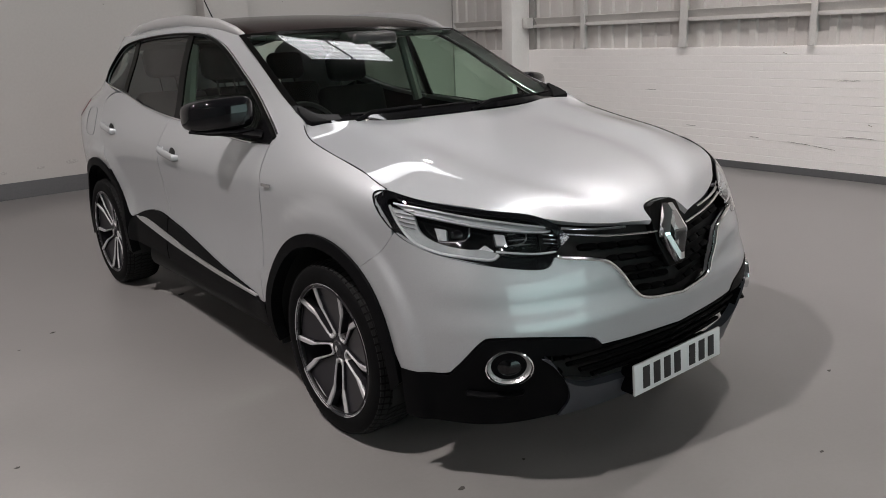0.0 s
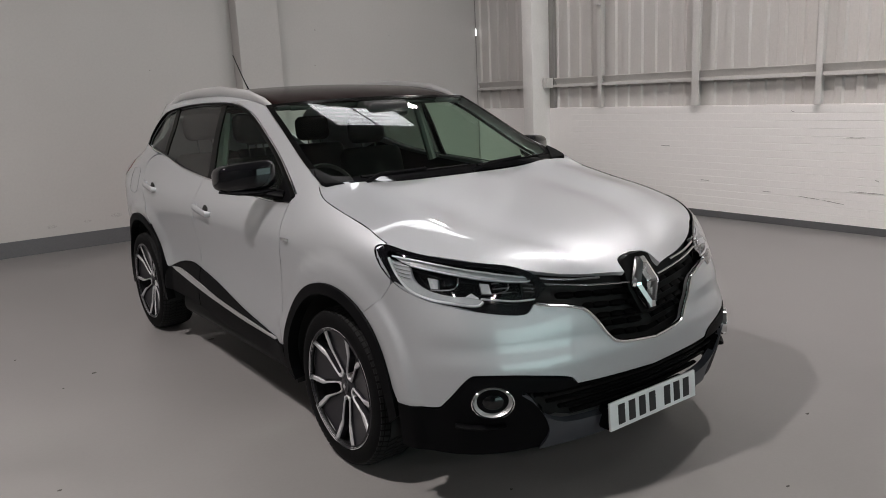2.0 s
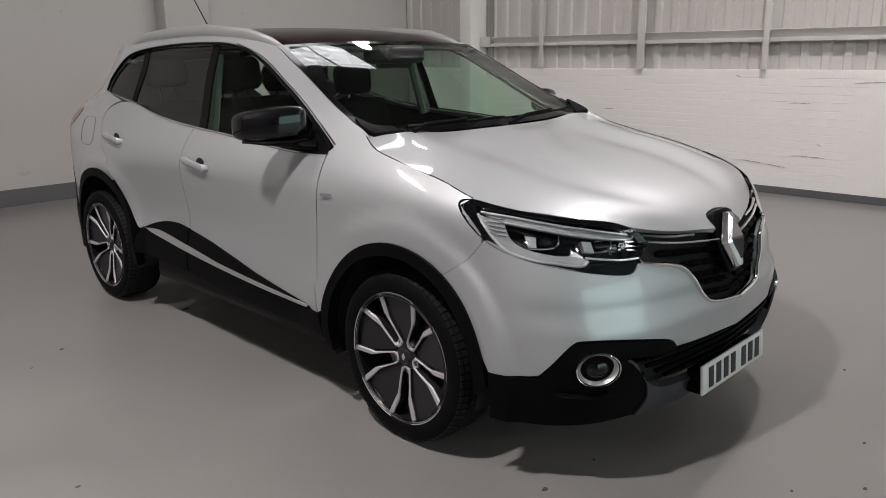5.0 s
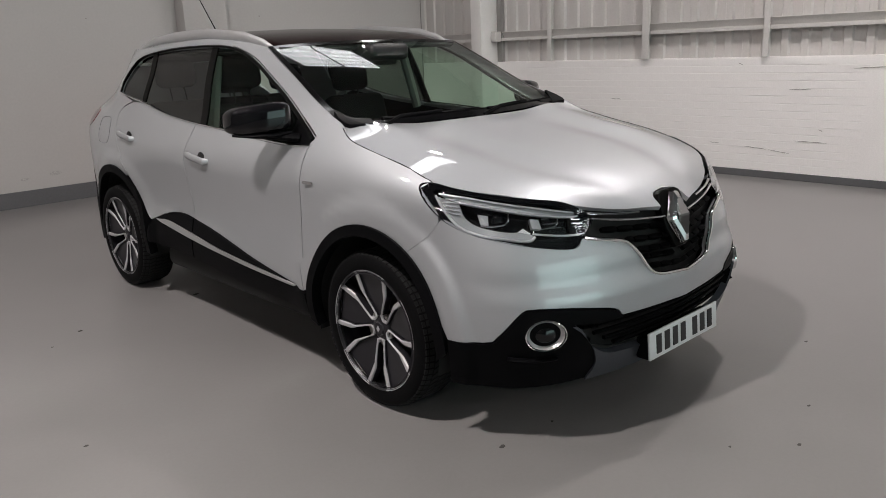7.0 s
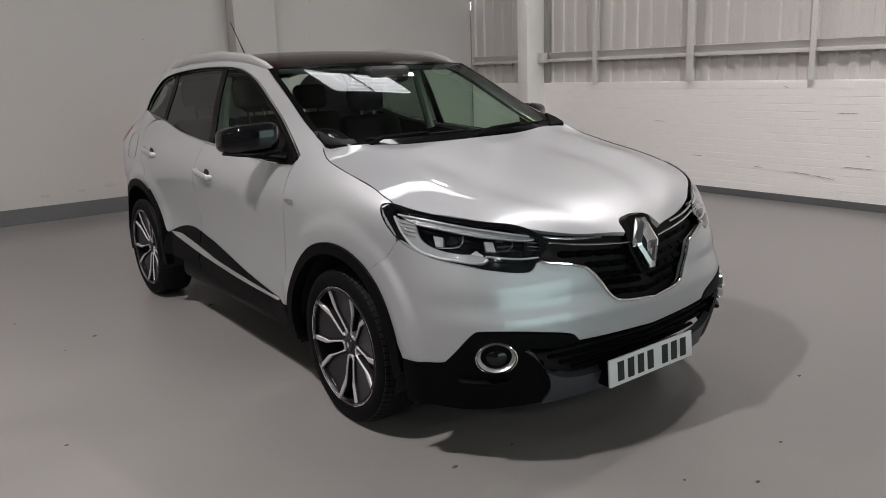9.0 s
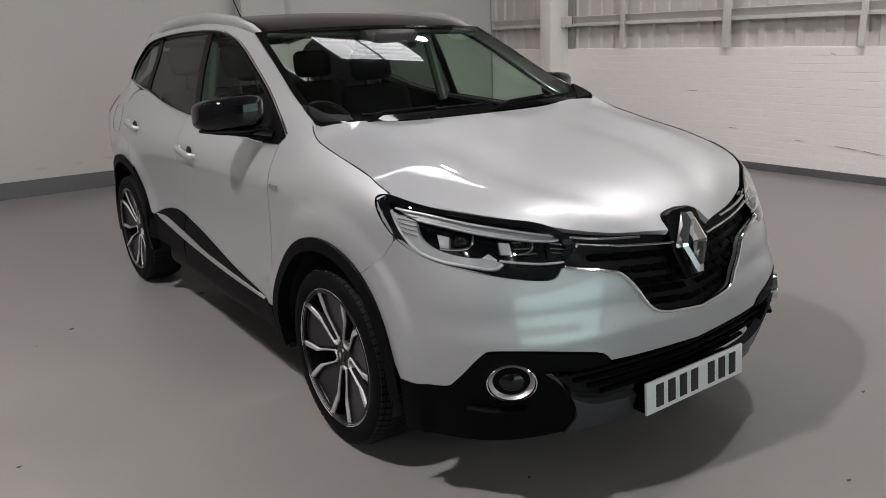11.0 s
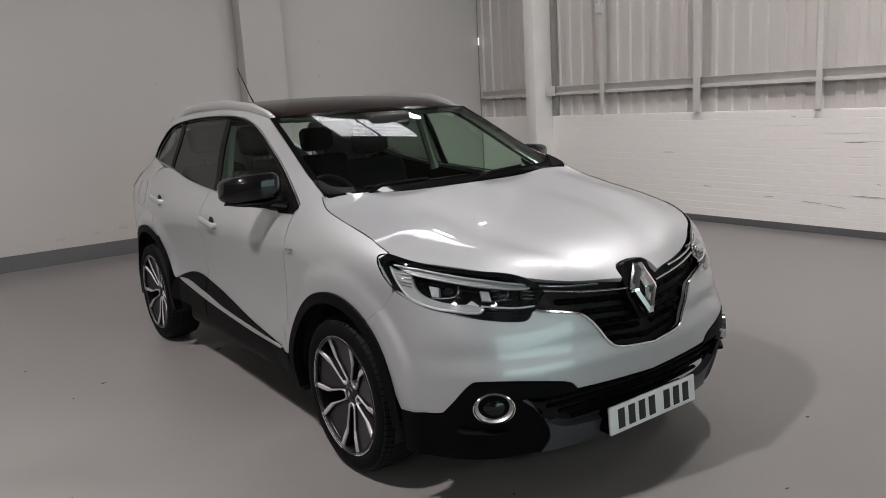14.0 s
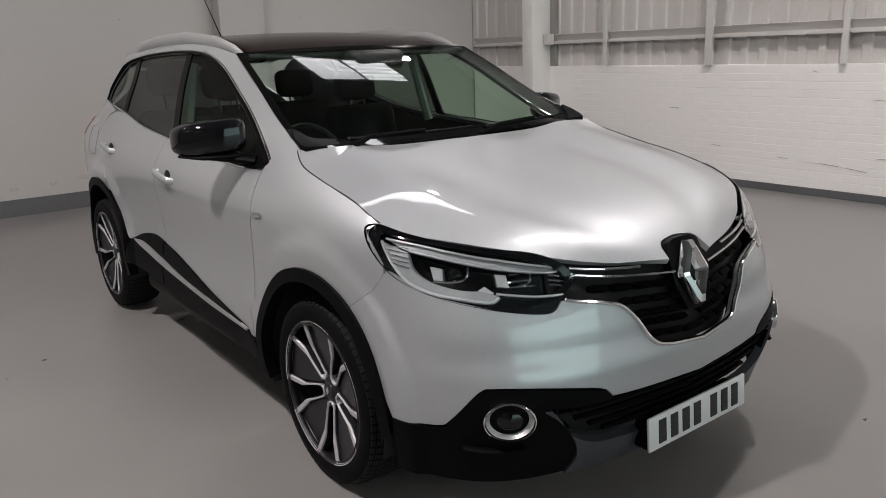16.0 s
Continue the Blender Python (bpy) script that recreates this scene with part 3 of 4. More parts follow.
part("tailgate", sheet([(10.1, .80), (12, .80), (12, 1.42), (10.5, 1.42), (10.15, 1.2)], body, (.1, .04), 0, .02, 2), PAINT, car)
part("rear_bumper", sheet([(9.55, .25), (12, .25), (12, .78), (10.1, .78), (9.9, .6)], body, (.1, .04), .004, .02, 2), PLASTIC, car)
EDGE_YZ = [(.367, 1.180, 1), (.55, 1.254), (.79, 1.377), (1.025, 1.491, 1)]
WINDOW_TOP = [(.43, 1.085, 1), (.61, 1.175), (.86, 1.31), (1.11, 1.432), (1.34, 1.494), (1.60, 1.511), (1.96, 1.506), (2.20, 1.490), (2.38, 1.460), (2.475, 1.408), (2.545, 1.325), (2.56, 1.262, 1)]
WINDOW_LOW = [(2.56, 1.262, 1), (2.20, 1.208), (1.95, 1.157), (1.59, 1.115), (1.19, 1.090), (.91, 1.070), (.64, 1.056), (.43, 1.062, 1)]
pair("roof_pillar", rounded(yz(EDGE_YZ + [(1.2, 1.519, 1), (2.56, 1.519, 1)] + WINDOW_TOP[::-1])), PAINT, step=(.1, .02))
pair("cant_rail", rounded([(.585, 1.04, 1), (.645, 1.05, 1), (.665, 1.5), (.68, 2.1), (.645, 2.6), (.50, 3.1, 1), (.43, 3.1, 1), (.575, 2.6), (.60, 1.5)]), PAINT, step=(.02, .06), surface=roof_surface)
part("roof", sheet(rounded([(0, .995, 1), (.3, 1.005), (.58, 1.04, 1), (.594, 1.5), (.570, 2.6), (.42, 3.1, 1), (0, 3.2, 1)]), roof_surface, (.04, .06), .002, .02, 2), ROOFING, car, "dark glossy panoramic glass roof")
part("roof_spoiler", sheet([(0, 3.2), (.34, 3.13), (.30, 3.36), (0, 3.42)], roof_surface, (.05, .05), .006, .03, 2), PAINT, car)

# dark inner shell under the shut lines, and the floor pan
pair("wing_shell", rounded(yz([(.415, .42, 1), (.44, .42, 1), (.44, 1.05, 1), (.34, 1.15, 1), (.27, 1.12, 1), (.11, 1.05, 1), (-.26, .985, 1), (-.33, .94, 1), (-.36, .86, 1), (-.24, .74, 1)] + arc(*F_ARCH, .45, 118, 20))), DARK, step=(.15, .04), offset=-.02, depth=0)
pair("door_shell", rounded(yz([(.44, .40, 1), (2.05, .45, 1), (2.30, .80, 1), (2.6, .90, 1), (2.6, 1.1, 1), (2.3, 1.18, 1), (1.95, 1.13, 1), (1.5, 1.09, 1), (.7, 1.03, 1), (.44, 1.03, 1)])), DARK, step=(.15, .05), offset=-.02, depth=0)
bm = box((-.70, -.60, .20), (.70, 3.3, .26), .02)
add_box(bm, (-.86, .50, .24), (.86, 2.05, .36), .04)
part("underbody", bm, DARK, car)

# windscreen, scuttle, wipers


def screen_mesh(u0, u1, v0, v1, offset=0.0, nu=24, nv=16):
    bm = bmesh.new()
    grid = []
    for j in range(nv + 1):
        uu = np.linspace(u0, u1, nu + 1)
        vv = np.full(nu + 1, v0 + (v1 - v0) * j / nv)
        p = screen(uu, vv)
        p[:, 1] -= offset * .5
        p[:, 2] += offset * .87
        grid.append([bm.verts.new(c) for c in p])
    for a, b in zip(grid, grid[1:]):
        for i in range(nu):
            bm.faces.new((a[i], a[i + 1], b[i + 1], b[i]))
    return bm


windscreen = part("windscreen", screen_mesh(-.955, .955, .05, .955), SCREEN_GLASS, car, "laminated glass windscreen")
for args in ((-1, -.955, 0, 1, 0, 2, 16), (.955, 1, 0, 1, 0, 2, 16), (-.955, .955, 0, .05, 0, 24, 2), (-.955, .955, .955, 1.0, 0, 24, 2)):
    part("screen_border", screen_mesh(*args), FRIT, windscreen)


def scuttle_surface(u, v):
    """From the bonnet's rear edge (v 0) to the foot of the screen (v 1)."""
    x = .735 * u
    y0 = .222 + .058 * u ** 2
    low = np.column_stack((x, y0 - .012, bonnet(x, y0 - .012) - .004))
    return low * (1 - v)[:, None] + screen(u, np.zeros_like(u) + .035) * v[:, None]


part("scuttle_panel", sheet([(0, 0), (1, 0), (1, 1), (0, 1)], scuttle_surface, (.05, .25), 0, 0, 2), GLOSS, car)
for x0, x1 in ((-.52, .05), (.10, .60)):
    pts = [screen(np.array([x0 / .7 + (x1 - x0) / .7 * f]), np.array([.012 + .018 * f]))[0] + np.array((0, -.022, .016)) for f in np.linspace(0, 1, 8)]
    wiper = part("wiper", tube(pts, [.011, .010, .010, .009, .008, .007, .006, .005], 6, .7), PLASTIC, car)
    arm = [np.array((x0 - .02, .245, bonnet(x0, .22) + .006)), pts[1] + np.array((0, -.02, .006)), pts[4] + np.array((0, -.006, .010))]
    part("wiper_arm", tube(arm, [.010, .009, .007], 6), PLASTIC, wiper)

# black corner fins between the foot of the screen, the wings and the bonnet
for sign in (-1, 1):
    bm = bmesh.new()
    rim = [(.640, .268, 1.143), (.735, .262, 1.150), (.748, .282, 1.158), (.742, .330, 1.178), (.728, .380, 1.201), (.715, .385, 1.201), (.700, .340, 1.175), (.675, .305, 1.157)]
    top, low = [bm.verts.new((sign * x, y, z + .003)) for x, y, z in rim], [bm.verts.new((sign * x, y, z - .03)) for x, y, z in rim]
    bm.faces.new(top)
    for k in range(len(rim)):
        bm.faces.new((low[k], low[(k + 1) % len(rim)], top[(k + 1) % len(rim)], top[k]))
    bmesh.ops.bevel(bm, geom=[e for e in bm.edges if e.verts[0] in top and e.verts[1] in top], offset=.004, segments=2, affect="EDGES", profile=.5)
    bmesh.ops.recalc_face_normals(bm, faces=bm.faces)
    part("scuttle_corner", bm, PLASTIC, car)

for sign in (-1, 1):
    corner = sheet(rounded([(1.0, -.02, 1), (1.0, .17, 1), (.955, .16), (.90, .075), (.78, .05, 1), (.78, -.02, 1)]), screen, (.03, .03), .004, 0, 0 if sign < 0 else 1)
    part("screen_corner", corner, PILLAR, car)

# side windows
WINDOWS = (("front_window", [(.62, 1.062, 1), (.62, 1.172, 1), (.86, 1.303), (1.11, 1.425), (1.34, 1.487), (1.492, 1.501, 1), (1.435, 1.108, 1), (1.19, 1.093), (.91, 1.073)], WINDOW),
           ("rear_window", [(1.50, 1.113, 1), (1.55, 1.503, 1), (1.96, 1.499), (2.185, 1.484, 1), (2.16, 1.36), (2.185, 1.21, 1), (1.95, 1.160), (1.62, 1.122)], PRIVACY),
           ("quarter_window", [(2.225, 1.218, 1), (2.205, 1.36), (2.235, 1.478, 1), (2.37, 1.452), (2.463, 1.400), (2.530, 1.320), (2.540, 1.265, 1)], PRIVACY))
for name, outline, mat in WINDOWS:
    for w in pair(name, rounded(yz(outline)), mat, offset=-.008, depth=0):
        w.visible_shadow = True
pair("centre_pillar", rounded(yz([(1.435, 1.108, 1), (1.492, 1.503, 1), (1.55, 1.505, 1), (1.50, 1.113, 1)])), PILLAR, offset=-.004, depth=.01)
pair("rear_pillar", rounded(yz([(2.185, 1.21, 1), (2.16, 1.36), (2.185, 1.49, 1), (2.235, 1.488, 1), (2.205, 1.36), (2.225, 1.218, 1)])), PILLAR, offset=-.004, depth=.01)
pair("mirror_sail", rounded(yz([(.445, 1.066, 1), (.445, 1.084, 1), (.62, 1.172, 1), (.62, 1.062, 1)])), PLASTIC, offset=-.002, depth=.01)
strip_pair("window_seal", yz([(y, z + .001, *c) for y, z, *c in WINDOW_TOP]), PILLAR, .015, "", .0, .45)
strip_pair("window_chrome", yz([(y - .006, z + .013, *c) for y, z, *c in WINDOW_TOP[:5]]), CHROME, .005, "bright window surround", .0, .7)
strip_pair("waist_chrome", yz(WINDOW_LOW), CHROME, .007, "bright waist trim", .003, .7)

# cladding
pair("front_arch_trim", yz(arc(*F_ARCH, .432, -8, 180, 40)) + yz(arc(*F_ARCH, .385, 186, -12, 40)), PLASTIC, "black textured wheel arch trim", offset=.012, depth=.05)
pair("rear_arch_trim", yz(arc(*R_ARCH, .442, 190, 0, 40)) + yz(arc(*R_ARCH, .395, 0, 190, 40)), PLASTIC, "black textured wheel arch trim", offset=.012, depth=.05)
pair("front_door_cladding", rounded(yz([(.415, .414, 1), (.49, .425), (.69, .455), (.90, .487), (1.084, .521), (1.33, .564), (1.548, .592, 1), (1.556, .376, 1), (1.12, .346), (.79, .332), (.405, .322, 1)])), PLASTIC, offset=.008, depth=.04)
pair("rear_door_cladding", rounded(yz([(1.562, .593, 1), (1.66, .604), (1.78, .600), (1.93, .571), (2.085, .52, 1), (2.15, .42, 1), (2.16, .384, 1), (1.78, .384), (1.568, .376, 1)])), PLASTIC, offset=.008, depth=.04)
pair("sill_strip", rounded(yz([(2.02, .536, 1), (1.85, .544), (1.54, .512), (1.26, .480), (.965, .460), (.70, .446), (.505, .434, 1), (.51, .427, 1), (.62, .430), (.88, .438), (1.21, .457), (1.53, .480), (1.77, .503), (1.95, .522, 1)])), SATIN, "satin grey trim strip", (.1, .02), .016, .012)

# lower front
SKID_TOP = [(1.72, .462), (1.60, .448), (1.40, .370), (1.15, .325), (.90, .312), (.50, .305), (0, .300, 1)]
SKID_IN = [(1.35, .222, 1), (1.28, .285), (1.37, .355), (1.56, .425), (1.72, .462, 1)]
pair("bumper_cladding", rounded([(3.73, .412, 1), (3.0, .404), (2.80, .428), (2.43, .518), (2.25, .533), (1.80, .528), (1.35, .508), (1.10, .488), (1.0, .458, 1), (1.35, .455), (1.70, .468, 1), (1.56, .431), (1.37, .361), (1.28, .290), (1.35, .224, 1), (2.5, .225), (3.75, .235, 1)]), PLASTIC, "black textured bumper corner", (.08, .02), .004, .03)
part("skid_plate", sheet(rounded(SKID_TOP + [(0, .215, 1), (.60, .215)] + SKID_IN), body, (.08, .02), .012, .03, 2), SKID, car, "dark grey satin skid plate")
part("lower_grille_back", sheet([(0, .47), (1.0, .475), (1.8, .50), (1.5, .36), (.9, .29), (0, .28)], body, (.1, .03), -.05, 0, 2), DARK, car)
for z in (.338, .372, .406, .440):
    e = .95 + (z - .33) * 5.2
    for sign in (-1, 1):
        part("lower_grille_slat", tube(line3([(0, z), (e / 2, z), (e, z)], body, -.02, 6) * np.array((sign, 1, 1)), .011, 6, .7), GRILLE, car)

# upper grille
part("grille_back", sheet([(0, .55), (.45, .56), (.62, .60), (.78, .70), (.95, .725), (1.35, .75), (1.35, .86), (1.1, .90), (0, .90)], body, (.1, .03), -.05, 0, 2), DARK, car)
for row, (z0, s1) in enumerate(((.775, 1.02), (.732, .74), (.690, .65), (.655, .58), (.622, .50))):
    n = int(s1 / .21) + 1
    for k in range(n):
        sa = (k + (.5 if row % 2 else 0)) * s1 / n
        sb = min(sa + s1 / n - .02, s1)
        if sb - sa < .05:
            continue
        for sign in (-1, 1):
            pts = line3([(sa, z0 - .024 + .034 * sa), ((sa + sb) / 2, z0 - .024 + .034 * (sa + sb) / 2), (sb, z0 - .024 + .034 * sb)], body, -.022, 2) * np.array((sign, 1, 1))
            part("grille_block", tube(pts, [.013, .015, .015, .015, .011], 4, .85), GRILLE, car)
strip_pair("grille_bar", [(.50, .822), (.85, .833), (1.16, .850)], CHROME, .006, "chrome grille bar", -.006, .7)
strip_pair("grille_bar", [(.20, .788), (.70, .806), (1.12, .829)], CHROME, .0065, "chrome grille bar", -.004, .7)
strip_pair("grille_surround", GRILLE_EDGE[::-1] + [(1.28, .770)], CHROME, .009, "chrome grille surround", .002, .8)


def plate_of(points, y0, y1, bevel=.004):
    """A flat shape in x and z given thickness along y."""
    bm = bmesh.new()
    f = bm.faces.new([bm.verts.new((x, y0, z)) for x, z in points])
    made = bmesh.ops.extrude_face_region(bm, geom=[f])["geom"]
    bmesh.ops.translate(bm, vec=(0, y1 - y0, 0), verts=[g for g in made if isinstance(g, bmesh.types.BMVert)])
    if bevel:
        bmesh.ops.bevel(bm, geom=list(bm.edges), offset=bevel, segments=2, affect="EDGES", profile=.5)
    bmesh.ops.recalc_face_normals(bm, faces=bm.faces)
    return bm


nose = pose(-.012, -.886, .775, -17)
bm = plate_of([(-.085, .075), (-.075, .105), (-.04, .118), (.04, .118), (.075, .105), (.085, .075), (.078, -.02), (.040, -.115), (-.040, -.115), (-.078, -.02)], .045, .012, .006)
bmesh.ops.transform(bm, matrix=nose, verts=bm.verts)
shield = part("badge_shield", bm, PILLAR, car)
bm = bmesh.new()
rings = [[bm.verts.new((sx * w, y, sz * h)) for sx, sz in ((-.2, 1), (.2, 1), (1, .06), (1, -.06), (.2, -1), (-.2, -1), (-1, -.06), (-1, .06))] for w, h, y in ((.068, .104, .006), (.063, .098, -.016), (.046, .074, -.024), (.026, .046, .010))]
for a, b in zip(rings, rings[1:]):
    for k in range(8):
        bm.faces.new((a[k], a[(k + 1) % 8], b[(k + 1) % 8], b[k]))
bmesh.ops.recalc_face_normals(bm, faces=bm.faces)
bmesh.ops.transform(bm, matrix=nose, verts=bm.verts)
part("badge", bm, CHROME, shield, "plain chrome diamond badge", False)

# fog lamps, each over a moulded shelf
strip_pair("fog_shelf", [(2.62, .352), (2.40, .346), (2.10, .344), (1.86, .350)], PLASTIC, [.005] + [.019] * 14 + [.005], "", .006, .45)
for sign in (-1, 1):
    turn = pose(sign * .680, -.758, .442, 0, 0, sign * 38) @ pose(0, -.014, 0) @ Matrix.Diagonal((1.02, 1, .80, 1))
    bm = lathe([(.067, .004), (.068, -.010), (.071, -.015), (.075, -.012), (.077, .0), (.074, .03)], 48, "y")
    bmesh.ops.transform(bm, matrix=turn, verts=bm.verts)
    fog = part("fog_lamp", bm, CHROME, car, "round fog lamp with chrome ring")
    bm = lathe([(.044, .012), (.056, .004), (.068, -.009)], 48, "y")
    bmesh.ops.transform(bm, matrix=turn, verts=bm.verts)
    part("fog_reflector", bm, SATIN, fog)
    bm = lathe([(.0005, -.006), (.03, -.003), (.046, .008), (.050, .014)], 32, "y")
    bmesh.ops.transform(bm, matrix=turn, verts=bm.verts)
    part("fog_lens", bm, GLOSS, fog)

# headlamps
LAMP_RIM = rounded([(3.99, .960), (3.73, .974), (3.20, .958), (2.53, .935), (2.00, .917), (1.53, .900), (1.25, .868), (1.10, .820, 1), (1.28, .776), (1.40, .743), (1.55, .736), (1.85, .748), (2.30, .770), (2.85, .797), (3.43, .838), (3.78, .892)], 5)
LAMP_OPEN = rounded([(3.68, .950), (3.52, .953), (3.00, .941), (2.50, .925), (2.00, .905), (1.60, .888), (1.32, .860), (1.21, .822), (1.33, .787), (1.42, .764), (1.56, .757), (1.88, .767), (2.35, .781), (2.78, .795), (3.20, .826), (3.46, .872)], 5)
GUIDE_SHAPE = rounded([(3.63, .934, 1), (3.43, .875), (3.16, .827), (2.75, .799), (2.38, .787), (2.02, .776), (1.90, .790), (1.97, .800), (2.12, .808), (2.35, .811), (2.78, .831), (3.03, .862), (3.12, .910, 1)])
BAND_SHAPE = rounded([(3.58, .946, 1), (3.00, .935), (2.53, .919), (2.00, .897), (1.78, .887), (1.25, .858, 1), (1.35, .845), (1.88, .866), (2.20, .881), (2.68, .901), (3.12, .915, 1)])
for m, sign in ((0, -1), (1, 1)):
    flip = np.array((sign, 1, 1))
    lamp = part("headlamp", sheet(LAMP_RIM, body, (.06, .015), -.060, 0, m), GLOSS, car, "swept headlamp with pale light guide behind clear lens")
    part("lamp_lens", sheet(LAMP_RIM, body, (.06, .015), .004, 0, m), LENS, lamp)
    outer, inner, deep = (line3([(*p, 1) for p in ring], body, off, 1, True) * flip for ring, off in ((LAMP_RIM, .001), (LAMP_OPEN, -.004), (LAMP_OPEN, -.062)))
    bm = bmesh.new()
    loops = [[bm.verts.new(p) for p in ring] for ring in (outer, inner, deep)]
    for va, vb in zip(loops, loops[1:]):
        for k in range(len(va)):
            q = (k + 1) % len(va)
            bm.faces.new((va[k], va[q], vb[q], vb[k]) if sign < 0 else (vb[k], vb[q], va[q], va[k]))
    part("lamp_border", bm, GLOSS, lamp)
    part("light_guide", sheet(GUIDE_SHAPE, body, (.06, .012), -.007, .02, m), GUIDE, lamp, "pale light guide")
    part("guide_edge", tube(line3([(3.63, .934), (3.43, .875), (3.16, .827), (2.75, .799), (2.38, .787), (2.02, .776), (1.90, .790)], body, -.005, 5) * flip, .0050, 6), REFLECTOR, lamp)
    for k in range(5):
        part("guide_rib", tube(line3([(3.53 - .03 * k, .925 - .012 * k), (3.30, .922 - .0125 * k), (3.10, .919 - .013 * k)], body, -.004, 3) * flip, .0022, 5), CHROME, lamp)
    part("guide_end", sheet(rounded([(2.13, .810, 1), (2.05, .821, 1), (1.95, .803, 1), (2.02, .786, 1)]), body, (.06, .015), -.008, .02, m), REFLECTOR, lamp)
    part("upper_band", sheet(BAND_SHAPE, body, (.06, .012), -.022, .012, m), GUIDE, lamp)
    part("band_edge", tube(line3([(1.25, .851), (1.35, .846), (1.88, .867), (2.20, .882), (2.68, .902), (3.12, .916)], body, -.016, 5) * flip, .003, 6), REFLECTOR, lamp)
    part("band_edge", tube(line3([(3.58, .945), (3.0, .934), (2.53, .918), (2.0, .896), (1.78, .886), (1.25, .857)], body, -.014, 5) * flip, .0035, 6), REFLECTOR, lamp)
    part("lower_edge", tube(line3([(1.93, .800), (1.68, .790), (1.48, .783), (1.26, .782)], body, -.003, 5) * flip, .0038, 6), REFLECTOR, lamp)
    for z0 in (.840, .826, .813):
        part("tip_fin", tube(line3([(1.36, z0), (1.28, z0 - .004), (1.22, z0 - .008)], body, -.014, 3) * flip, .0028, 6), CHROME, lamp)
    for face, frame_line, eye in (([(2.78, .876, 1), (2.59, .871, 1), (2.59, .836, 1), (2.73, .836, 1)], [(2.73, .834), (2.50, .833), (2.28, .843), (2.25, .876)], (2.42, .858)),
                                  ([(1.92, .856, 1), (1.79, .851, 1), (1.76, .816, 1), (1.89, .820, 1)], [(1.76, .815), (1.56, .823), (1.53, .850)], (1.65, .834))):
        unit = part("projector", sheet(rounded(face), body, (.06, .015), -.026, .03, m), GUIDE, lamp, "pale projector face")
        part("projector_frame", tube(line3(frame_line, body, -.022, 5) * flip, .0035, 6), CHROME, unit)
        c = line3([eye, (eye[0] + .01, eye[1])], body, -.05, 1)[0] * flip
        bm = lathe([(.0005, -.02), (.012, -.017), (.021, -.008), (.025, .0), (.025, .02)], 28, "y")
        bmesh.ops.transform(bm, matrix=pose(*c, 0, 0, sign * 40), verts=bm.verts)
        part("projector_lens", bm, GLOSS, unit)
    for z0, a, b in ((.850, 1.76, 1.66), (.832, 1.74, 1.56), (.815, 1.70, 1.50)):
        part("reflector_bar", tube(line3([(a, z0), (b, z0)], body, -.02, 3) * flip, .003, 6), CHROME, lamp)

# number plate with bars for its characters
plate = part("number_plate", box((-.26, -.006, -.0555), (.26, .004, .0555), .003, 2, pose(0, -.925, .305, -4, 0, 0)), PLATE, car, "white front number plate with black bars")
for k in range(7):
    x = -.196 + .0602 * k + (.031 if k > 3 else 0)
    part("plate_bar", box((x - .018, -.0085, -.0385), (x + .018, -.0055, .0385), 0, 1, pose(0, -.925, .305, -4, 0, 0)), INK, plate, "", False)
part("plate_holder", box((-.245, 0, -.062), (.245, .06, .03), .01, 2, pose(0, -.918, .303)), PLASTIC, plate)


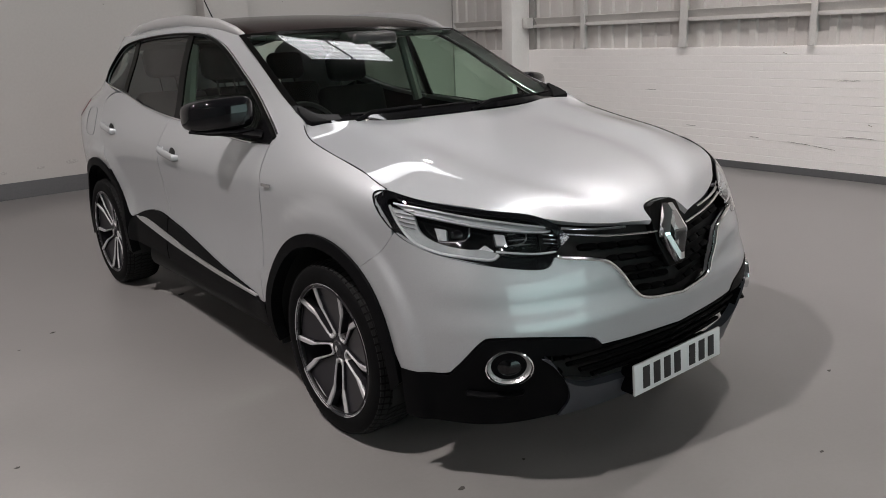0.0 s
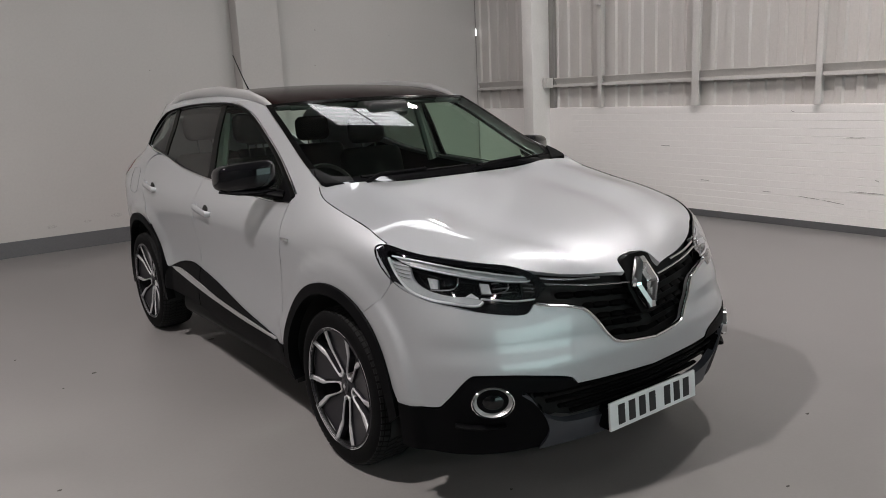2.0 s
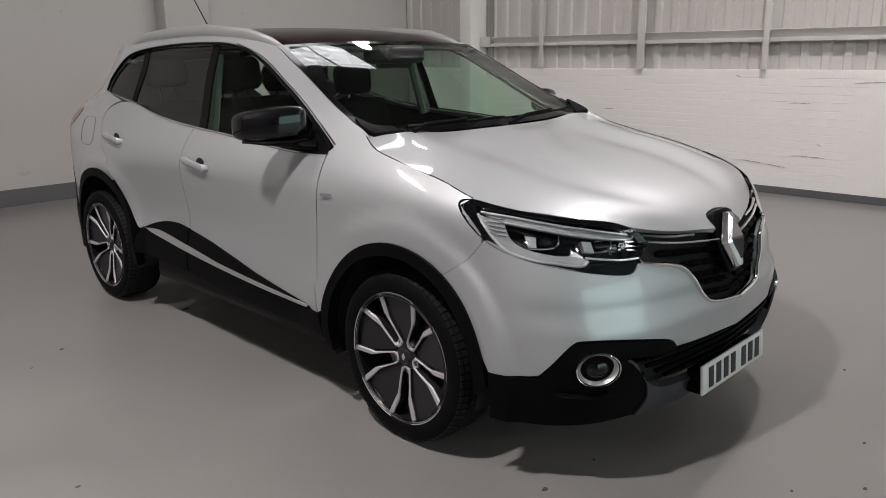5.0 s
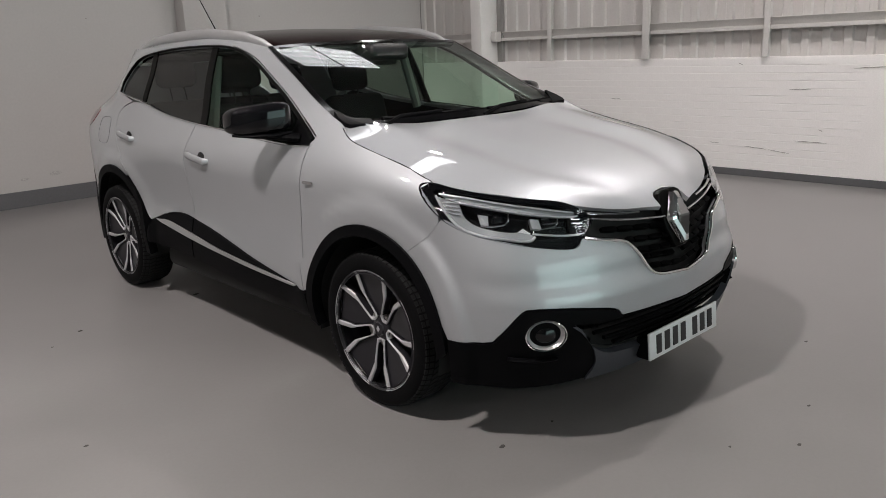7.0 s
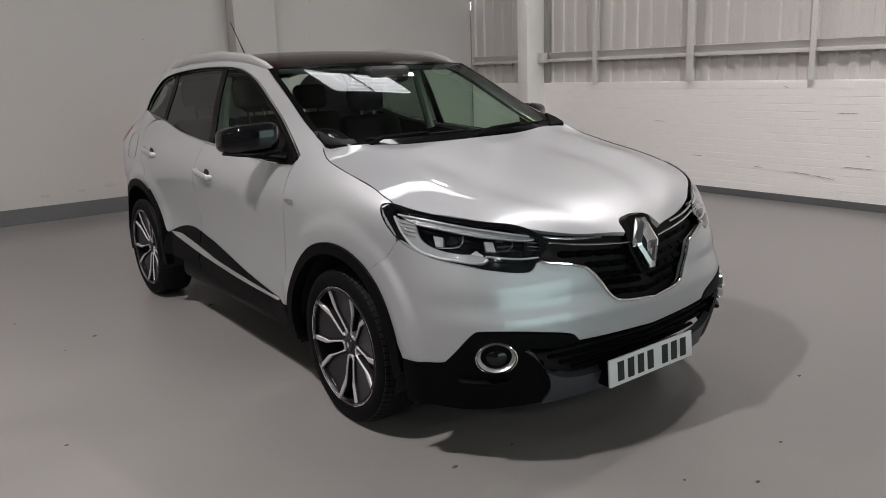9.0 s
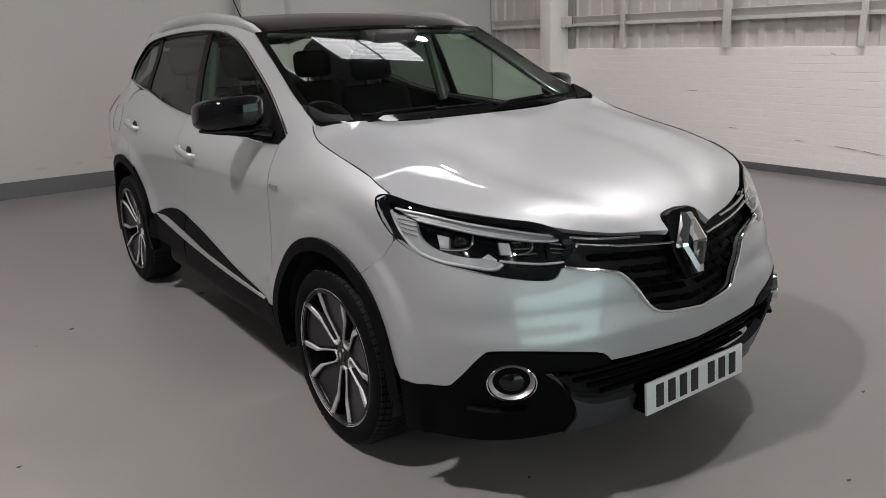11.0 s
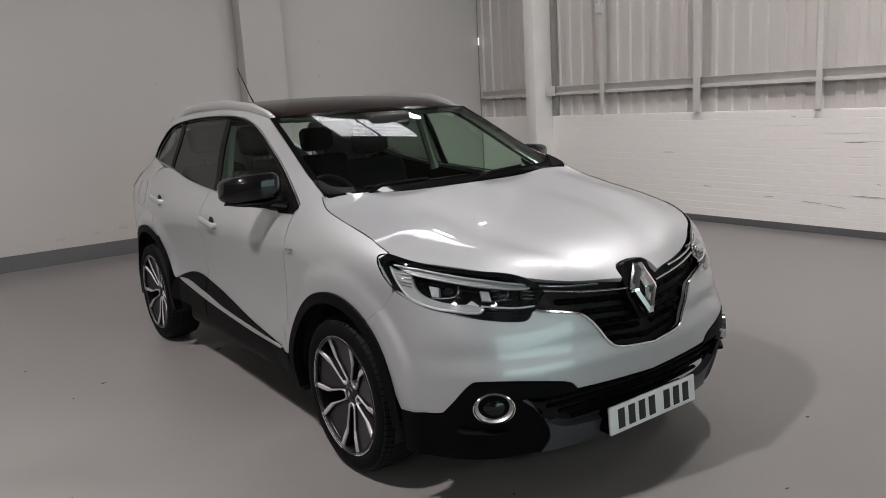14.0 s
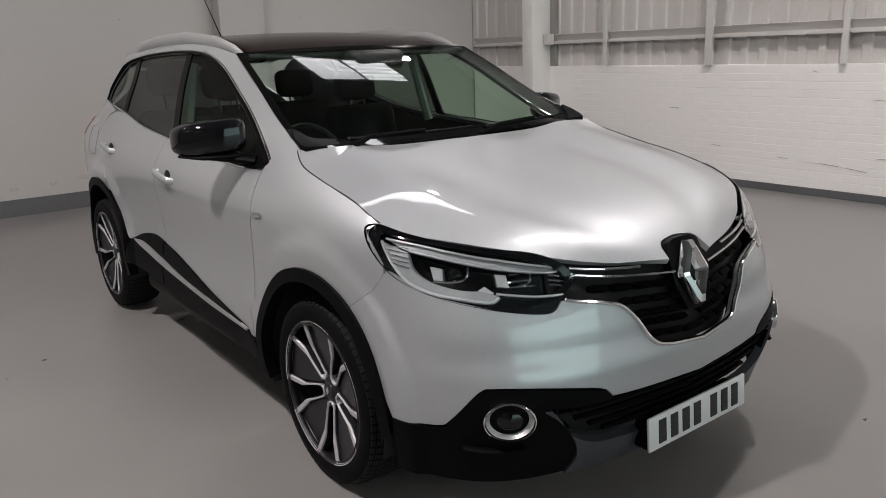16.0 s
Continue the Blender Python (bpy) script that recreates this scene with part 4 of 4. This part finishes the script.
# wheels
def wheel(x, y, turn, side):
    w = part("wheel", lathe([(.236, -.10), (.244, -.095), (.249, -.085), (.250, .08), (.238, .09), (.215, .085), (.215, -.055)], 72), ALLOY_DARK, car, "dark grey alloy wheel with ten polished blades")
    # tyre: outer face towards negative x
    prof = [(.249, -.088), (.256, -.102), (.270, -.109), (.290, -.111), (.312, -.108), (.327, -.100), (.336, -.088), (.340, -.06), (.342, 0), (.340, .06), (.336, .088), (.31, .108), (.27, .108), (.249, .085)]
    tyre = part("tyre", lathe(prof, 96), RUBBER, w, "black rubber tyre with block tread")
    bm = bmesh.new()
    for k in range(72):
        a = 2 * math.pi * k / 72
        for x0, x1, sk in ((-.101, -.066, .0), (-.060, -.022, .02), (-.018, .018, .01), (.022, .060, .02), (.066, .106, 0)):
            low = .326 if abs(x0) > .1 or abs(x1) > .1 else .337
            hi = .3425
            vs = []
            for da, r in ((.008, low), (.072, low), (.072, hi), (.008, hi)):
                for xx in (x0, x1):
                    rr = r - (.011 if r == hi and abs(xx) > .1 else 0)
                    aa = a + da + sk * (1 if xx == x0 else -1)
                    vs.append(bm.verts.new((xx, rr * math.cos(aa), rr * math.sin(aa))))
            for f in ((0, 1, 3, 2), (2, 3, 5, 4), (4, 5, 7, 6), (6, 7, 1, 0), (0, 2, 4, 6), (1, 7, 5, 3)):
                bm.faces.new([vs[i] for i in f])
    bmesh.ops.recalc_face_normals(bm, faces=bm.faces)
    part("tread", bm, TREAD, tyre, "", False)
    tyre.matrix_basis = Matrix.Scale(.98 / 1.025, 4)
    part("rim_lip", lathe([(.240, -.092), (.247, -.102), (.254, -.101), (.254, -.090)], 72), ALLOY_DARK, w)
    part("brake_disc", lathe([(.05, -.01), (.15, -.012), (.15, .012), (.05, .012)], 48), DISC, w)
    part("hub", lathe([(.0005, -.066), (.034, -.066), (.052, -.056), (.062, -.03), (.062, .03)], 40), ALLOY_DARK, w)
    cap = part("centre_cap", lathe([(.0005, -.074), (.026, -.072), (.030, -.064)], 32), ALLOY_DARK, w)
    part("cap_mark", plate_of([(0, .014), (.009, 0), (0, -.014), (-.009, 0)], -.001, .001, 0), ALLOY, cap).matrix_basis = pose(-.0745, 0, 0, 0, 0, 90)

    def blade(r0, pts, width, depth):
        bm = bmesh.new()
        rows = []
        for i, (r, t) in enumerate(pts):
            wd = width[i]
            xx = -.066 - .030 * (r - r0) / .18
            rows.append([bm.verts.new((xx + dx, t + dt, r)) for dt, dx in ((-wd, .004), (-wd + .003, 0), (wd - .003, 0), (wd, .004), (wd, depth), (-wd, depth))])
        for a, b in zip(rows, rows[1:]):
            for k in range(6):
                bm.faces.new((a[k], a[(k + 1) % 6], b[(k + 1) % 6], b[k]))
        bm.faces.new(rows[0]), bm.faces.new(rows[-1])
        bmesh.ops.recalc_face_normals(bm, faces=bm.faces)
        return bm
    for k in range(5):
        rot = pose(0, 0, 0, turn + 72 * k)
        for sgn in (-1, 1):
            pts = [(r * math.cos(radians(q)), sgn * r * math.sin(radians(q))) for r, q in ((.054, 15.0), (.09, 20.5), (.138, 24.2), (.158, 25.2), (.174, 24.6), (.247, 20.8))]
            part("blade", blade(.04, pts, [.0040, .0042, .0049, .0070, .0102, .0114], .006), ALLOY, w, "polished blade", False).matrix_basis = rot
            part("blade_body", blade(.04, pts, [.0038, .0040, .0047, .0068, .0100, .0112], .030), ALLOY_DARK, w, "", False).matrix_basis = rot @ pose(.005, 0, 0)
        part("infill", blade(.04, [(.055, 0), (.10, 0), (.14, 0), (.18, 0), (.232, 0)], [.010, .034, .055, .072, .080], .02), ALLOY_DARK, w, "", False).matrix_basis = rot @ pose(.014, 0, 0)
        bm = bmesh.new()
        arc_rows = [[bm.verts.new((xx, r * math.sin(radians(q)), r * math.cos(radians(q)))) for r, xx in ((.2445, -.099), (.2515, -.1035), (.2515, -.07), (.2445, -.07))] for q in np.linspace(-23, 23, 9)]
        for a, b in zip(arc_rows, arc_rows[1:]):
            for j in range(4):
                bm.faces.new((a[j], a[(j + 1) % 4], b[(j + 1) % 4], b[j]))
        bmesh.ops.recalc_face_normals(bm, faces=bm.faces)
        part("rim_arc", bm, ALLOY, w, "polished blade").matrix_basis = rot
        # the polished loop that joins two neighbouring blades round a bolt
        bm = bmesh.new()
        rows = [[bm.verts.new((xx, rr * math.sin(radians(q)), .064 - rr * math.cos(radians(q)))) for rr, xx in ((.0150, -.064), (.0165, -.067), (.0225, -.067), (.0240, -.064), (.0240, -.04), (.0150, -.04))] for q in np.linspace(-92, 92, 13)]
        for a, b in zip(rows, rows[1:]):
            for j in range(6):
                bm.faces.new((a[j], a[(j + 1) % 6], b[(j + 1) % 6], b[j]))
        bmesh.ops.recalc_face_normals(bm, faces=bm.faces)
        part("hub_loop", bm, ALLOY, w, "polished blade", False).matrix_basis = rot @ pose(0, 0, 0, 36)
        bolt = lathe([(.0005, -.058), (.008, -.058), (.0095, -.05), (.0095, -.03)], 10)
        bmesh.ops.transform(bolt, matrix=pose(0, 0, .062), verts=bolt.verts)
        part("wheel_bolt", bolt, DISC, w).matrix_basis = pose(0, 0, 0, turn + 36 + 72 * k)
    w.matrix_basis = pose(x, y, .3425 * .98, 0, 0, side) @ Matrix.Scale(1.025, 4)
    return w


wheel(-.798, -.028, -2, 0)
wheel(-.798, 2.64, -2, 0)
wheel(.798, -.028, 8, 180)
wheel(.798, 2.64, 30, 180)
for y, c in ((-.0, F_ARCH), (2.6, R_ARCH)):
    for sign in (-1, 1):
        bm = bmesh.new()
        rows = []
        for k in range(25):
            a = radians(-15 + 210 * k / 24)
            rows.append([bm.verts.new((sign * xx, c[0] + .40 * math.cos(a), c[1] + .40 * math.sin(a))) for xx in (.52, .905)])
        for a, b in zip(rows, rows[1:]):
            bm.faces.new((a[0], b[0], b[1], a[1]))
        bm.faces.new([r[0] for r in rows])
        part("arch_liner", bm, DARK, car)

# mirrors
for sign in (-1, 1):
    bm = bmesh.new()
    bmesh.ops.create_uvsphere(bm, u_segments=32, v_segments=20, radius=1)
    for v in bm.verts:
        x, y, z = v.co
        sq = lambda c, p: math.copysign(abs(c) ** p, c)
        v.co = (sq(x, .40) * .120, sq(y, .60) * .070, sq(z, .46) * (.066 - .010 * max(0, -x)))
        v.co.z += .012 * v.co.x / .125
        v.co.y += .022 * (v.co.x / .125) ** 2 - .062 * v.co.x / .125
    if sign > 0:
        bmesh.ops.scale(bm, vec=(-1, 1, 1), verts=bm.verts)
        bmesh.ops.reverse_faces(bm, faces=bm.faces)
    bmesh.ops.transform(bm, matrix=pose(sign * (.935 if sign < 0 else .90), .665, 1.178), verts=bm.verts)
    mirror = part("door_mirror", bm, GLOSS, car, "gloss black door mirror")
    part("mirror_foot", tube([(sign * .79, .56, 1.085), (sign * .86, .62, 1.098), (sign * .95, .68, 1.108), (sign * 1.03, .70, 1.118)], [.05, .05, .04, .02], 12, .42), PLASTIC, mirror)
    part("mirror_glass", box((-.09, .062, -.05), (.09, .069, .05), .003, 2, pose(sign * .945, .675, 1.178, 0, 0, sign * 27)), CHROME, mirror)
    part("mirror_lip", tube([(sign * .83, .575, 1.112), (sign * .90, .590, 1.106), (sign * .98, .640, 1.106), (sign * 1.045, .715, 1.112)], [.014, .016, .016, .010], 10, .6), PLASTIC, mirror)

# handles, roof rails, aerial, small trim
for sign in (-1, 1):
    for y, z in ((1.41, .940), (2.36, 1.0)):
        s0, s1 = station(1, y + .11, z + .01), station(1, y - .11, z - .01)
        pts = line3([(s0, z + .012), ((s0 + s1) / 2, z), (s1, z - .012)], body, .021, 5) * np.array((sign, 1, 1))
        pts[0], pts[-1] = pts[0] - np.array((sign * .03, 0, 0)), pts[-1] - np.array((sign * .03, 0, 0))
        handle = part("door_handle", tube(pts, [.007] + [.0115] * (len(pts) - 2) + [.007], 12, 1.7), PAINT, car)
        # dark disc on the door, coloured as the shade in the painted recess
        cup = lathe([(.0005, 0), (.03, .002), (.036, .006)], 24)
        sc = line3([(station(1, y - .03, z), z), (station(1, y - .031, z), z)], body, .001, 1)[0]
        bmesh.ops.transform(cup, matrix=Matrix.Translation(sc * np.array((sign, 1, 1))) @ Matrix.Diagonal((1, 1.25, 1.0, 1)), verts=cup.verts)
        part("handle_recess_shade", cup, DARK, handle)
    rail = [(sign * x, y, roof_height(x, y) + h) for x, y, h in ((.60, 1.05, -.002), (.605, 1.13, .008), (.61, 1.3, .018), (.612, 1.7, .023), (.612, 2.1, .023), (.595, 2.45, .018), (.57, 2.75, -.004))]
    part("roof_rail", tube(rail, [.008, .013, .015, .016, .016, .014, .010], 12, 1.9), SATIN, car, "satin silver roof rail")
    part("wing_mark", box((-.004, -.034, -.0065), (.001, .034, .0065), .001, 1, pose(sign * .9035, .365, .915, 0, 0, sign * -3)), CHROME, car)
    part("tail_lamp", sheet(rounded([(9.58, 1.142), (9.9, 1.13), (10.6, 1.12), (10.6, 1.05), (9.9, 1.03), (9.62, 1.07)]), body, (.1, .02), .003, .02, 0 if sign < 0 else 1), RED, car, "red tail lamp")
flap = line3([(9.04, .955), (9.26, .945), (9.32, .98), (9.32, 1.07), (9.28, 1.10), (9.08, 1.105), (9.03, 1.07)], body, .0005, 5, True) * np.array((-1, 1, 1))
part("fuel_flap_joint", tube(np.vstack((flap, flap[:1])), .0011, 5), SKID, car)
aerial = part("aerial", tube([(0, 2.66, 1.535), (0, 2.70, 1.572), (0, 2.775, 1.64), (0, 2.97, 1.857)], [.016, .007, .004, .0028], 8), PLASTIC, car)

# cabin
seat_rows = ((-.38, 1.58), (.41, 1.56), (-.42, 2.36), (0, 2.36), (.42, 2.36))
for x, y in seat_rows:
    seat = part("seat", box((x - .24, y - .45, .45), (x + .24, y + .05, .62), .05, 3), CLOTH, car, "dark cloth seat")
    part("backrest", box((-.23, -.06, 0), (.23, .07, .62), .06, 3, pose(x, y + .05, .58, -14)), CLOTH, seat)
    part("headrest", box((-.135, -.05, 0), (.135, .05, .18), .05, 4, pose(x, y + .22, 1.265 if x < 0 else 1.205, -8)), CLOTH, seat)
    for dx in (-.05, .05):
        part("headrest_post", tube([(x + dx, y + .20, 1.15), (x + dx, y + .235, 1.27)], .006, 6), CHROME, seat)
dash = part("dashboard", box((-.72, .42, .72), (.72, .80, 1.06), .06, 3), TRIM, car)
part("instrument_hood", box((-.58, .55, 1.02), (-.18, .82, 1.10), .04, 3), TRIM, dash)
ring = lathe([(.175, -.012), (.187, 0), (.175, .012), (.163, 0)], 40, "y", True)
bmesh.ops.transform(ring, matrix=pose(-.37, .92, 1.0, -22), verts=ring.verts)
steering = part("steering_wheel", ring, TRIM, car)
part("steering_boss", box((-.16, -.02, -.05), (.16, .03, .03), .02, 2, pose(-.37, .92, .99, -22)), TRIM, steering)
part("rear_view_mirror", box((-.12, .93, 1.375), (.12, .965, 1.45), .022, 3), TRIM, car)
part("camera_housing", box((-.13, .84, 1.40), (.13, 1.05, 1.49), .03, 3), TRIM, car)
for sign in (-1, 1):
    part("pillar_trim", tube([(sign * .74, 1.50, 1.08), (sign * .655, 1.535, 1.455)], .03, 8), PALE_TRIM, car)
part("headlining", box((-.56, 1.06, 1.478), (.56, 2.45, 1.488), .004, 1), TRIM, car)
part("screen_header", box((-.60, .98, 1.462), (.60, 1.10, 1.488), .010, 2), TRIM, car)
for x in (-.34, .34):
    part("sun_visor", box((-.19, 0, -.010), (.19, .16, .010), .008, 2, pose(x, .97, 1.468, 10)), TRIM, car, "folded sun visor")
part("parcel_wall", box((-.68, 2.6, .5), (.68, 2.66, 1.1), .03, 2), TRIM, car)

# ---- small things in the hall ----
# added rod that draws the dark line of the corner, not a real pipe
conduit = tagged(mesh_object("conduit", tube([(WALL_X - .03, WALL_Y - .02, .2), (WALL_X - .03, WALL_Y - .02, CEILING)], .006, 8, 1, (1, 0, 0)), SLATE), "thin grey rod added for the dark line in the wall corner", "conduit")
bracket = tagged(mesh_object("bracket", box((5.06, 4.79, 1.50), (5.17, 4.872, 1.63), .006), STEEL), "small painted steel bracket beside the column", "bracket")
tagged(mesh_object("daylight_gap", box((WALL_X - .045, WALL_Y - .05, 2.30), (WALL_X - .042, WALL_Y - .038, 2.40)), DAYLIGHT), "narrow gap of daylight in the corner", "gap", kind="structure")
rng = random.Random(5)
for x, y, r in ((-.80, -.65, .018), (-1.9, .55, .012), (.95, -1.05, .016), (-1.45, 1.95, .02), (-2.4, 1.2, .012), (1.9, .2, .014), (-1.1, -1.2, .010), (.3, -1.75, .013), (2.6, 2.2, .016), (-.695, 2.075, .03), (-1.775, 2.557, .014), (-.055, -1.436, .016), (.276, -1.335, .012), (-.239, -1.262, .010), (-1.642, 1.803, .008), (-.52, -.66, .010)):
    bm = bmesh.new()
    r *= .7
    pts = [(x + r * rng.uniform(.5, 1.3) * math.cos(a), y + r * rng.uniform(.4, 1.0) * math.sin(a)) for a in np.linspace(0, 2 * math.pi, 11)[:-1]]
    top, low = [bm.verts.new((*p, .0012)) for p in pts], [bm.verts.new((*p, 0)) for p in pts]
    bm.faces.new(top)
    for k in range(10):
        bm.faces.new((low[k], low[(k + 1) % 10], top[(k + 1) % 10], top[k]))
    tagged(mesh_object("floor_mark", bm, DIRT), "small dark scuff of dirt on the floor", "mark", "floor marks")

# nail holes and scuffs on the end wall, a junction box on the first post
for x, z, r in ((2.528, 2.362, .010), (2.493, 1.92, .009), (3.654, 2.30, .008), (2.9, 1.35, .007), (.4, 1.9, .007), (-.83, .274, .022), (-.46, .289, .018), (-.154, .315, .026), (-2.2, .30, .02), (-3.1, .26, .026)):
    bm = lathe([(.0005, -.0015), (r * .7, -.0012), (r, 0)], 12, "y")
    bmesh.ops.transform(bm, matrix=Matrix.Translation((x, WALL_Y, z)) @ Matrix.Diagonal((1.0 if z > 1 else 2.4, 1, .9, 1)), verts=bm.verts)
    tagged(mesh_object("wall_mark", bm, CRACK if z > 1 else SCUFF), "small dark nail hole in the painted wall" if z > 1 else "faint grey scuff low on the painted wall", "mark", "wall marks")
junction = thing("junction_box", "small painted junction box on the wall post", "box")
part("box_body", box((WALL_X - .10, 3.915, 2.47), (WALL_X - .056, 3.995, 2.58), .006), STEEL, junction)
part("box_lid", box((WALL_X - .106, 3.92, 2.475), (WALL_X - .10, 3.99, 2.575), .002), STEEL, junction)
part("box_cable", tube([(WALL_X - .08, 3.955, 2.58), (WALL_X - .075, 3.955, 3.4), (WALL_X - .075, 3.955, CEILING)], .007, 6, 1, (1, 0, 0)), STEEL, junction)

# painted bricks: the near stretch brick by brick, the rest joined
east = bpy.data.objects["wall_east"]


def brick_mesh(k):
    """A brick rounded along its bed joints; the upright joints are filled with paint."""
    d, b, top = .016 + .0004 * k, .003, .0712
    bm, line = bmesh.new(), ((d, 0), (b, 0), (b * .3, b * .3), (0, b), (0, top - b), (b * .3, top - b * .3), (b, top), (d, top))
    ends = [[bm.verts.new((x, y, z)) for x, z in line] for y in (0, .2252)]
    for i in range(len(line) - 1):
        bm.faces.new((ends[0][i], ends[0][i + 1], ends[1][i + 1], ends[1][i]))
    bm.faces.new(ends[0]), bm.faces.new(ends[1])
    bmesh.ops.recalc_face_normals(bm, faces=bm.faces)
    me = bpy.data.meshes.new("brick")
    bm.to_mesh(me)
    bm.free()
    me.materials.append(BRICK)
    return me


brick_meshes = [brick_mesh(k) for k in range(4)]
rest = bmesh.new()
for row in range(16):
    z = .006 + .0765 * row
    y = FAR_Y + (.1125 if row % 2 else 0)
    while y < WALL_Y - .2:
        k = rng.randrange(4)
        x = WALL_X + .0005 - .0004 * k + rng.uniform(0, .0007)
        if .15 < y < 4.35:
            ob = new("brick", brick_meshes[k])
            ob.parent = east
            ob.location = (x, y, z)
        elif y > -7:
            vs = [rest.verts.new((x + a, y + b, z + c)) for a in (0, .016) for b in (0, .2252) for c in (0, .0712)]
            for f in ((0, 1, 3, 2), (0, 4, 5, 1), (2, 3, 7, 6), (0, 2, 6, 4), (1, 5, 7, 3)):
                rest.faces.new([vs[i] for i in f])
        y += .225
bmesh.ops.recalc_face_normals(rest, faces=rest.faces)
tagged(part("brickwork", rest, BRICK, east, "", False), kind="stuff")

# open joints and chips in the painted brickwork
for y0, z0, y1, z1 in ((.71, .918, .92, .914), (.52, .398, .84, .402), (1.64, .338, 1.75, .340), (.88, .272, 1.10, .296), (1.12, .300, 1.35, .318), (.06, 1.130, .33, 1.112), (2.38, .410, 2.50, .412), (.57, .512, .61, .528), (1.42, 1.160, 1.47, 1.178), (2.9, .78, 3.05, .782), (-.6, .62, -.35, .616)):
    pts = [(WALL_X - .0055, y0 + (y1 - y0) * f, z0 + (z1 - z0) * f + rng.uniform(-.002, .002)) for f in np.linspace(0, 1, 7)]
    part("crack", tube(pts, [.001, .003, .0035, .0025, .004, .0025, .001], 5), CRACK, east)
